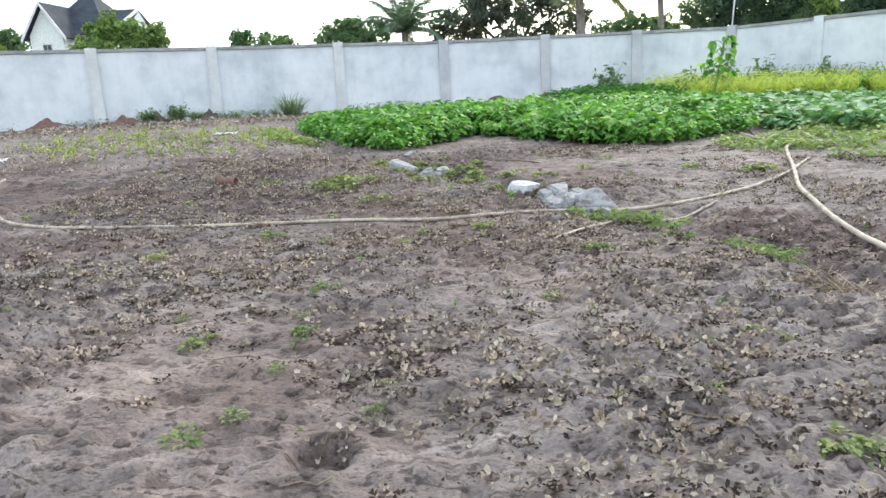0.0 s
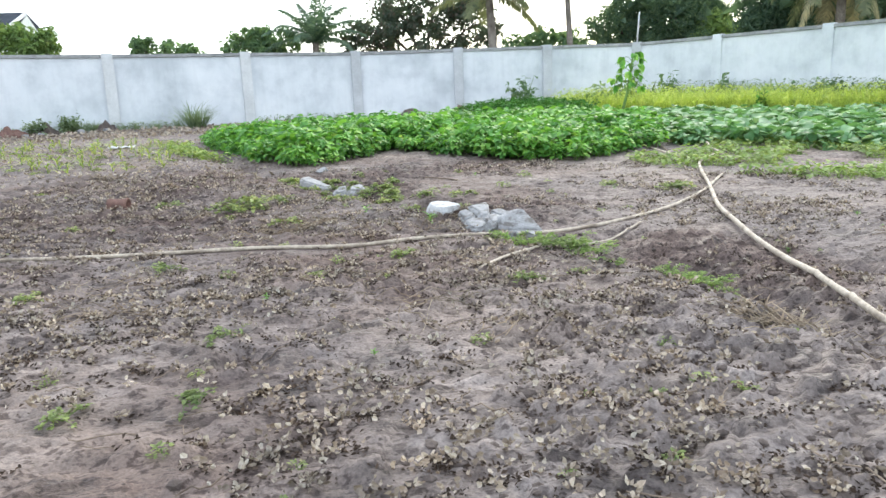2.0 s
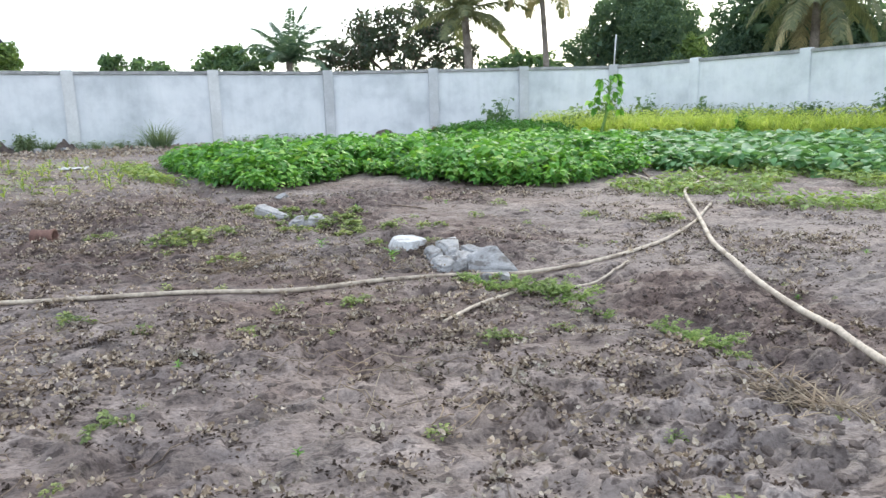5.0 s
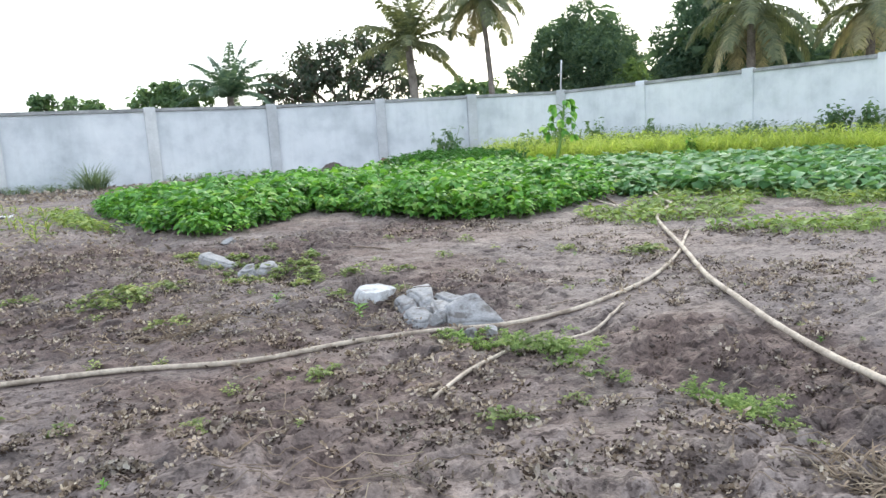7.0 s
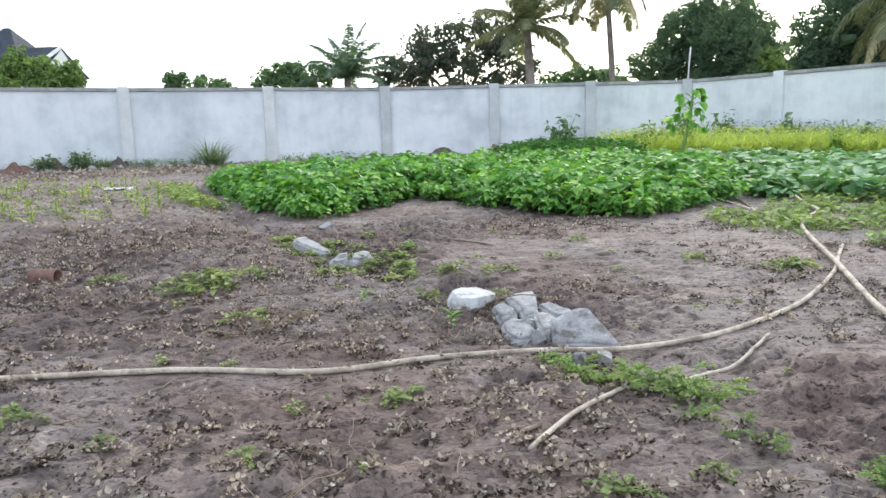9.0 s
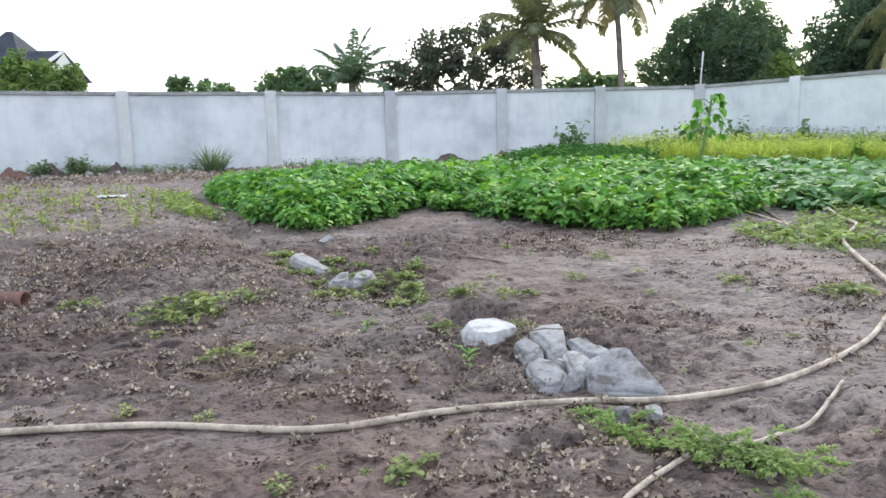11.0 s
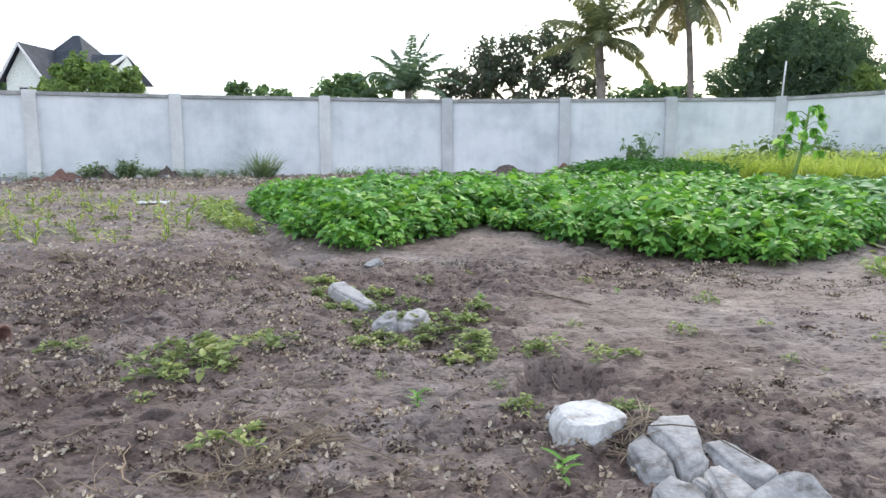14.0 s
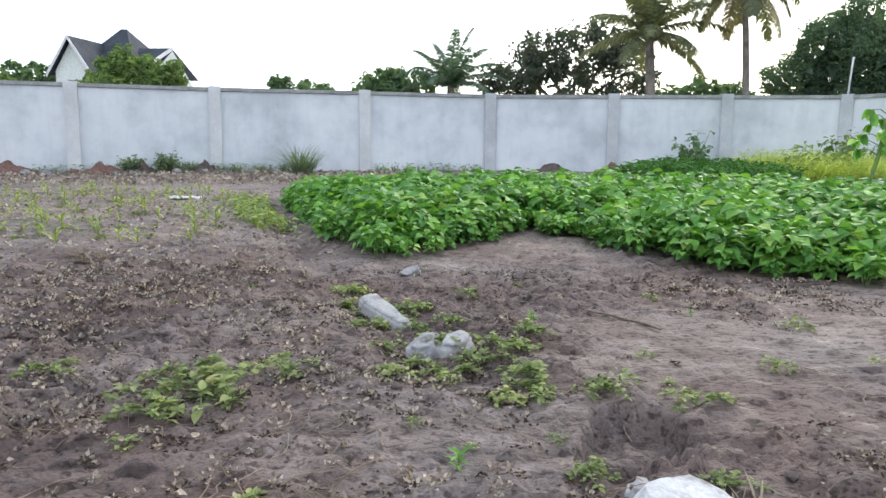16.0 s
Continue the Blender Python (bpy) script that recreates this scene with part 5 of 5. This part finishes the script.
broadleaf("far_tree", 10.6, 60, 6, [(0, 0, 5.0, 1.6, 1.1), (-2.2, 0, 4.4, 1.4, 1.0), (2.2, 0, 4.6, 1.5, 1.2), (0.3, 0, 3.8, 3.0, 1.0)], M_HAZED_TREE, "light green tree between palm trunks", 8, 2600, 0.38, 0.2)
broadleaf("far_tree", -57, 80, 10, [(0, 0, 8.2, 3.0, 1.5), (-4, 0, 8.0, 3.0, 1.5), (3.2, 0, 7.6, 2.2, 1.4)], M_HAZED_TREE, "distant dark green treeline crown", 9, 2600, 0.55, 0.3)
broadleaf("garden_tree", -20.6, 36.5, 5.2, [(0, 0, 4.2, 1.1, 0.9), (-1.4, 0, 3.7, 1.1, 0.8), (1.3, 0, 3.6, 1.1, 0.9), (-0.4, 0, 4.7, 0.5, 0.5), (2.0, 0, 3.8, 0.5, 0.7), (-0.1, 0, 3.1, 2.2, 0.8)], M_BUSH, "yellow-green feathery tree in front of a house", 10, 5200, 0.24, 0.18)
broadleaf("garden_tree", -28.2, 37, 4.4, [(0, 0, 3.5, 0.9, 0.6), (-1.2, 0, 3.3, 0.9, 0.5)], M_BUSH, "yellow-green bush beside a house", 13, 900, 0.24, 0.14)

broadleaf("garden_tree", 18.1, 44.5, 5.0, [(0, 0, 4.3, 1.0, 1.0), (0.7, 0, 3.4, 0.9, 0.9), (-0.7, 0, 3.3, 0.9, 0.9)], M_BUSH, "light yellow-green tree in front of a mango tree", 14, 3600, 0.16, 0.15)
palm("oil_palm", -7.0, 48, 4.95, 3.6, 20, M_FROND_GREY, "grey-green oil palm with arching fronds", 21, 0.25, (0, 0), 1.35, 0.1, 0.62, 0, 0.75)
palm("coconut_palm", 3.5, 42, 7.0, 3.7, 22, M_FROND, "coconut palm with olive drooping fronds", 22, 0.24, (-0.3, 0), 1.5, -0.35, 0.75, 0, 0.65)
palm("coconut_palm", 7.3, 40, 9.0, 3.2, 20, M_FROND, "tall slim coconut palm with hanging fronds", 23, 0.15, (-0.5, 0), 1.1, -0.7, 0.75, 3, 1.3)
palm("coconut_palm", 18.4, 32.5, 6.7, 3.9, 20, M_FROND, "coconut palm with broad yellowing fronds above the wall", 24, 0.2, (0, 0), 1.1, -0.95, 0.85, 4, 1.2)
palm("coconut_palm", 24.4, 32.0, 6.6, 3.6, 18, M_FROND, "coconut palm with dry hanging fronds above the wall", 25, 0.2, (0, 0), 1.0, -1.0, 0.8, 6, 1.2)


def papaya(x, y):
    r = random.Random(61)
    ob = thing("papaya_tree", "slim young papaya tree with drooping leaves", "tree", at=(x, y, H(x, y)))
    s, l = Soup(), Soup()
    line = [(-0.12, 0, -0.05), (-0.02, 0, 0.5), (0.08, 0, 0.9), (0.14, 0, 1.35), (0.2, 0, 1.78)]
    s.tube(line, (0.045, 0.04, 0.035, 0.03, 0.022), 8)
    for k in range(17):
        t = 0.32 + 0.68 * k / 16
        b = Vector(line[1]).lerp(Vector(line[-1]), t)
        a = k * 2.4
        ln = r.uniform(0.18, 0.5) * (1.25 - 0.5 * t)
        e = b + Vector((math.cos(a) * ln, math.sin(a) * ln, 0.1))
        s.tube([b, (b + e) / 2 + Vector((0, 0, 0.05)), e], (0.01, 0.008, 0.006), 4, False)
        for _ in range(7):
            l.put(LEAF_OVAL, mat_np(e.x, e.y, e.z, a - 1.57 + r.uniform(-1.2, 1.2), r.uniform(-1.4, -0.1), r.uniform(-0.4, 0.4), r.uniform(0.13, 0.25)))
    part("trunk", s.mesh("trunk", M_STEM, True), ob)
    part("crown", l.mesh("crown", M_BEAN), ob)


papaya(3.65, 18.6)


def shrub(x, y, tall, wide, material, label, seed, leaf=0.16, n=420):
    r = random.Random(seed)
    ob = thing("shrub", label, "shrub", "shrubs by the wall", at=(x, y, H(x, y)))
    s, l = Soup(), Soup()
    for k in range(9):
        a = r.uniform(0, 6.28)
        d = r.uniform(0.1, 1) * wide
        top = Vector((math.cos(a) * d, math.sin(a) * d, tall * r.uniform(0.6, 1.05)))
        s.tube([(0, 0, -0.05), top * 0.5 + Vector((0, 0, 0.1)), top], (0.02, 0.013, 0.006), 5, False)
        for _ in range(n // 9):
            t = r.uniform(0.3, 1.05)
            p = top * t + Vector((r.gauss(0, 0.09), r.gauss(0, 0.09), r.gauss(0, 0.09)))
            l.put(LEAF_OVAL, mat_np(p.x, p.y, max(0.03, p.z), r.uniform(0, 6.28), r.uniform(-0.9, 0.6), r.uniform(-0.5, 0.5), leaf * r.uniform(0.6, 1.3)))
    part("stem", s.mesh("stem", M_STEM), ob)
    part("foliage", l.mesh("foliage", material), ob)


shrub(2.9, 28.6, 1.35, 0.7, M_HAZED_TREE, "grey-green leggy shrub against the wall", 71, 0.2, 220)
shrub(-13.7, 26.0, 0.55, 0.5, M_TUFT, "low grey-green bush at the foot of the wall", 82, 0.12, 420)
shrub(-14.5, 25.6, 0.45, 0.45, M_TUFT, "low grey-green bush at the foot of the wall", 83, 0.12, 320)
shrub(6.3, 26.2, 1.25, 0.7, M_BUSH, "light green shrub near the corner", 72)
shrub(5.2, 25.8, 1.0, 0.7, M_BUSH, "light green shrub near the corner", 73)
shrub(8.3, 27.4, 1.25, 0.4, M_HAZED_TREE, "dark leggy weed near the corner", 74, 0.2, 90)
shrub(10.0, 26.0, 1.15, 0.4, M_HAZED_TREE, "dark leggy weed near the side wall", 75, 0.2, 110)
shrub(13.3, 20.8, 1.35, 0.45, M_HAZED_TREE, "dark green shrub against the side wall", 76, 0.17, 420)
shrub(13.9, 20.2, 1.4, 0.45, M_HAZED_TREE, "dark green shrub against the side wall", 77, 0.17, 420)
shrub(12.0, 22.9, 0.95, 0.9, M_HAZED_TREE, "tall grey-green weeds at the side wall", 78, 0.14, 420)
shrub(11.0, 24.4, 0.85, 0.8, M_HAZED_TREE, "tall grey-green weeds at the side wall", 79, 0.14, 320)
shrub(14.8, 18.6, 0.9, 0.8, M_HAZED_TREE, "tall grey-green weeds at the side wall", 80, 0.14, 320)
shrub(9.0, 21.6, 0.75, 0.18, M_BEAN, "upright green weed in the yellow grass", 81, 0.16, 90)

# ---- earth mounds by the wall ----
def heap(x, y, w, l, h, seed, turn, material, label):
    n, vs, fs = 26, [], []
    for j in range(n + 1):
        for i in range(n + 1):
            u, v = 2 * i / n - 1, 2 * j / n - 1
            d = min(1.0, math.hypot(u, v))
            k = (1 - d) ** 1.3
            vs.append((u * w, v * l, h * k * (1 + 0.7 * noise.noise(Vector((u * 3, v * 3, seed)))) + 0.12 * h * noise.noise(Vector((u * 9, v * 9, seed))) * (d < 0.95) - 0.03))
    for j in range(n):
        for i in range(n):
            a = j * (n + 1) + i
            fs.append((a, a + 1, a + n + 2, a + n + 1))
    ob = new("earth_mound", mesh_of("earth_mound", vs, fs, material))
    ob.matrix_basis = pose(x, y, H(x, y), 0, 0, turn)
    tagged(ob, label, "earth mound", "earth mounds by the wall")


heap(-17.4, 24.2, 0.99, 0.55, 0.42, 1, 25, M_CLAY, "reddish earth mound at the foot of the wall")
heap(-15.2, 25.2, 0.88, 0.50, 0.36, 2, 25, M_CLAY, "reddish earth mound at the foot of the wall")
heap(-14.3, 25.75, 0.66, 0.44, 0.42, 3, 25, M_CLOD, "brown earth mound at the foot of the wall")
heap(-12.5, 26.35, 0.55, 0.39, 0.42, 4, 20, M_CLOD, "brown earth mound at the foot of the wall")
heap(-1.6, 29.2, 0.99, 0.44, 0.34, 5, 0, M_CLOD, "brown earth mound at the foot of the wall")
heap(0.4, 29.1, 0.77, 0.44, 0.36, 6, 0, M_CLAY, "reddish earth mound at the foot of the wall")
sr = random.Random(90)
for k in range(16):
    x = sr.uniform(-18.5, -11.5)
    y = float(np.interp(x, (-20.4, -16.5, -12.57, -7.9), (23.55, 25.4, 27.2, 28.6))) - sr.uniform(0.5, 1.6)
    q = sr.uniform(0.12, 0.28)
    rest("rubble_rock", rock_mesh("rubble_rock", (q * 1.3, q, q * 0.7), 200 + k, sr.choice((M_CONCRETE_PALE, M_CONCRETE, M_CLAY))), x, y, 0.03, sr.uniform(0, 360), "loose rubble piece near the wall", "rock", "rubble by the wall")

# ---- corner pole ----
pole = Soup()
pole.tube([(8.0, 30.02, 3.1), (8.03, 30.02, 3.75), (8.07, 30.02, 4.35)], (0.03, 0.03, 0.028), 8)
tagged(new("corner_pole", pole.mesh("corner_pole", M_METAL, True)), "thin pale metal pole on the wall corner", "pole")


# ---- clay block and scraps ----
def clay_pipe(x, y):
    """A short earthenware pipe with thick rims, lying on its side."""
    bm = bmesh.new()
    prof = [(-0.15, 0.098), (-0.145, 0.108), (-0.12, 0.105), (-0.05, 0.096), (0.05, 0.096), (0.12, 0.102), (0.145, 0.108), (0.15, 0.1), (0.15, 0.082), (0.0, 0.078), (-0.15, 0.08)]
    rings = []
    for px, pr in prof:
        ring = []
        for k in range(28):
            a = 2 * math.pi * k / 28
            q = pr * (1 + 0.03 * noise.noise(Vector((px * 8, math.cos(a), math.sin(a)))))
            ring.append(bm.verts.new((px * 0.75, q * 0.78 * math.cos(a), q * 0.78 * math.sin(a))))
        rings.append(ring)
    for a, b in zip(rings, rings[1:] + rings[:1]):
        for k in range(28):
            bm.faces.new((a[k], a[(k + 1) % 28], b[(k + 1) % 28], b[k]))
    rest("clay_pipe", bm_mesh("clay_pipe", bm, M_CLAY, True), x, y, 0.025, -4, "short reddish clay pipe lying on soil", "clay pipe")


clay_pipe(-5.66, 8.78)


def scrap(x, y, w, l, seed, turn, label):
    r = random.Random(seed)
    n = 12
    vs, fs = [], []
    for j in range(n + 1):
        for i in range(n + 1):
            u, v = i / n - 0.5, j / n - 0.5
            k = 1 - 0.25 * abs(noise.noise(Vector((u * 3, v * 3, seed))))
            p = Vector((u * w * k, v * l * k, 0))
            vs.append((p.x, p.y, 0.03 + 0.045 * noise.noise(Vector((u * 5, v * 5, seed + 2))) + 0.03 * noise.noise(Vector((u * 11, v * 11, seed)))))
    for j in range(n):
        for i in range(n):
            a = j * (n + 1) + i
            fs.append((a, a + 1, a + n + 2, a + n + 1))
    me = mesh_of("plastic_scrap", vs, fs, M_PLASTIC, True)
    ob = new("plastic_scrap", me)
    ob.matrix_basis = pose(x, y, H(x, y) + 0.01, 0, 0, turn)
    sol = ob.modifiers.new("thickness", "SOLIDIFY")
    sol.thickness = 0.006
    tagged(ob, label, "plastic scrap")


scrap(-8.97, 18.05, 0.6, 0.34, 3, 10, "crumpled white plastic scrap on soil")
scrap(-12.2, 13.6, 0.7, 0.4, 6, 30, "pale flattened plastic sheet on soil")


# ---- house ----
def house():
    ob = thing("house", "pale two-storey house with dark hipped roof", "house", at=(-29.8, 50, H(-29.8, 50)))
    ob.scale = (0.62, 0.8, 1.02)

    def box(name, x0, x1, y0, y1, z0, z1, mat, parent=ob, bevel=0.02):
        bm = bmesh.new()
        vs = [bm.verts.new((x, y, z)) for x in (x0, x1) for y in (y0, y1) for z in (z0, z1)]
        bmesh.ops.convex_hull(bm, input=vs)
        return part(name, bm_mesh(name, bm, mat), parent)

    def hull(name, pts, mat, parent=ob):
        bm = bmesh.new()
        bmesh.ops.convex_hull(bm, input=[bm.verts.new(p) for p in pts])
        return part(name, bm_mesh(name, bm, mat), parent)

    e = 5.3
    box("wall", -4.2, 3.4, 0.0, 8, -0.3, e, M_HOUSE)
    hull("roof", [(-4.9, -0.7, e), (3.0, -0.7, e), (3.0, 8.7, e), (-4.9, 8.7, e), (-1.9, 4.0, 8.5), (-1.2, 4.0, 8.5)], M_ROOF)
    hull("roof", [(-1.0, -0.6, e), (3.5, -0.6, e), (-1.0, 3.4, 7.15), (4.5, 3.4, 7.15), (-1.0, 8.0, e), (4.7, 8.0, e)], M_ROOF)
    hull("gable", [(3.42, -0.3, e - 0.9), (3.55, -0.3, e - 0.9), (4.5, 3.4, 6.95), (4.58, 3.4, 6.95), (4.62, 7.5, e - 0.9), (4.7, 7.5, e - 0.9)], M_HOUSE)
    # front gable wing
    box("wall", -4.6, -0.9, -2.2, 0.02, -0.3, e - 0.1, M_HOUSE)
    hull("gable", [(-4.6, -2.2, e - 0.1), (-0.9, -2.2, e - 0.1), (-2.75, -2.2, 7.0), (-4.6, -2.0, e - 0.1), (-0.9, -2.0, e - 0.1), (-2.75, -2.0, 7.0)], M_HOUSE)
    for s in (-1, 1):
        hull("roof", [(-2.75, -2.6, 7.32), (-2.75, 3.0, 7.32), (-2.75 + s * 2.5, -2.6, 5.0), (-2.75 + s * 2.5, 3.0, 5.0), (-2.75, -2.6, 7.16), (-2.75, 3.0, 7.16), (-2.75 + s * 2.4, -2.6, 4.93), (-2.75 + s * 2.4, 3.0, 4.93)], M_ROOF)
        hull("bargeboard", [(-2.75, -2.68, 7.34), (-2.75 + s * 2.55, -2.68, 5.0), (-2.75, -2.61, 7.34), (-2.75 + s * 2.55, -2.61, 5.0), (-2.75, -2.68, 7.1), (-2.75 + s * 2.5, -2.68, 4.75), (-2.75, -2.61, 7.1), (-2.75 + s * 2.5, -2.61, 4.75)], M_TRIM)
    hull("bargeboard", [(3.5, -0.7, e - 0.12), (3.6, -0.7, e - 0.12), (3.5, -0.7, e + 0.12), (3.6, -0.7, e + 0.12), (4.56, 3.4, 7.25), (4.64, 3.4, 7.25), (4.56, 3.4, 7.0), (4.64, 3.4, 7.0)], M_TRIM)
    for x0, x1, y in ((-3.3, -2.2, -2.22), (0.6, 2.0, -0.02), (2.3, 3.1, -0.02)):
        w = box("window", x0, x1, y - 0.05, y + 0.06, 3.3, 4.7, M_TRIM)
        box("pane", x0 + 0.1, (x0 + x1) / 2 - 0.03, y - 0.07, y - 0.02, 3.4, 4.6, M_DARKGLASS, w)
        box("pane", (x0 + x1) / 2 + 0.03, x1 - 0.1, y - 0.07, y - 0.02, 3.4, 4.6, M_DARKGLASS, w)


house()
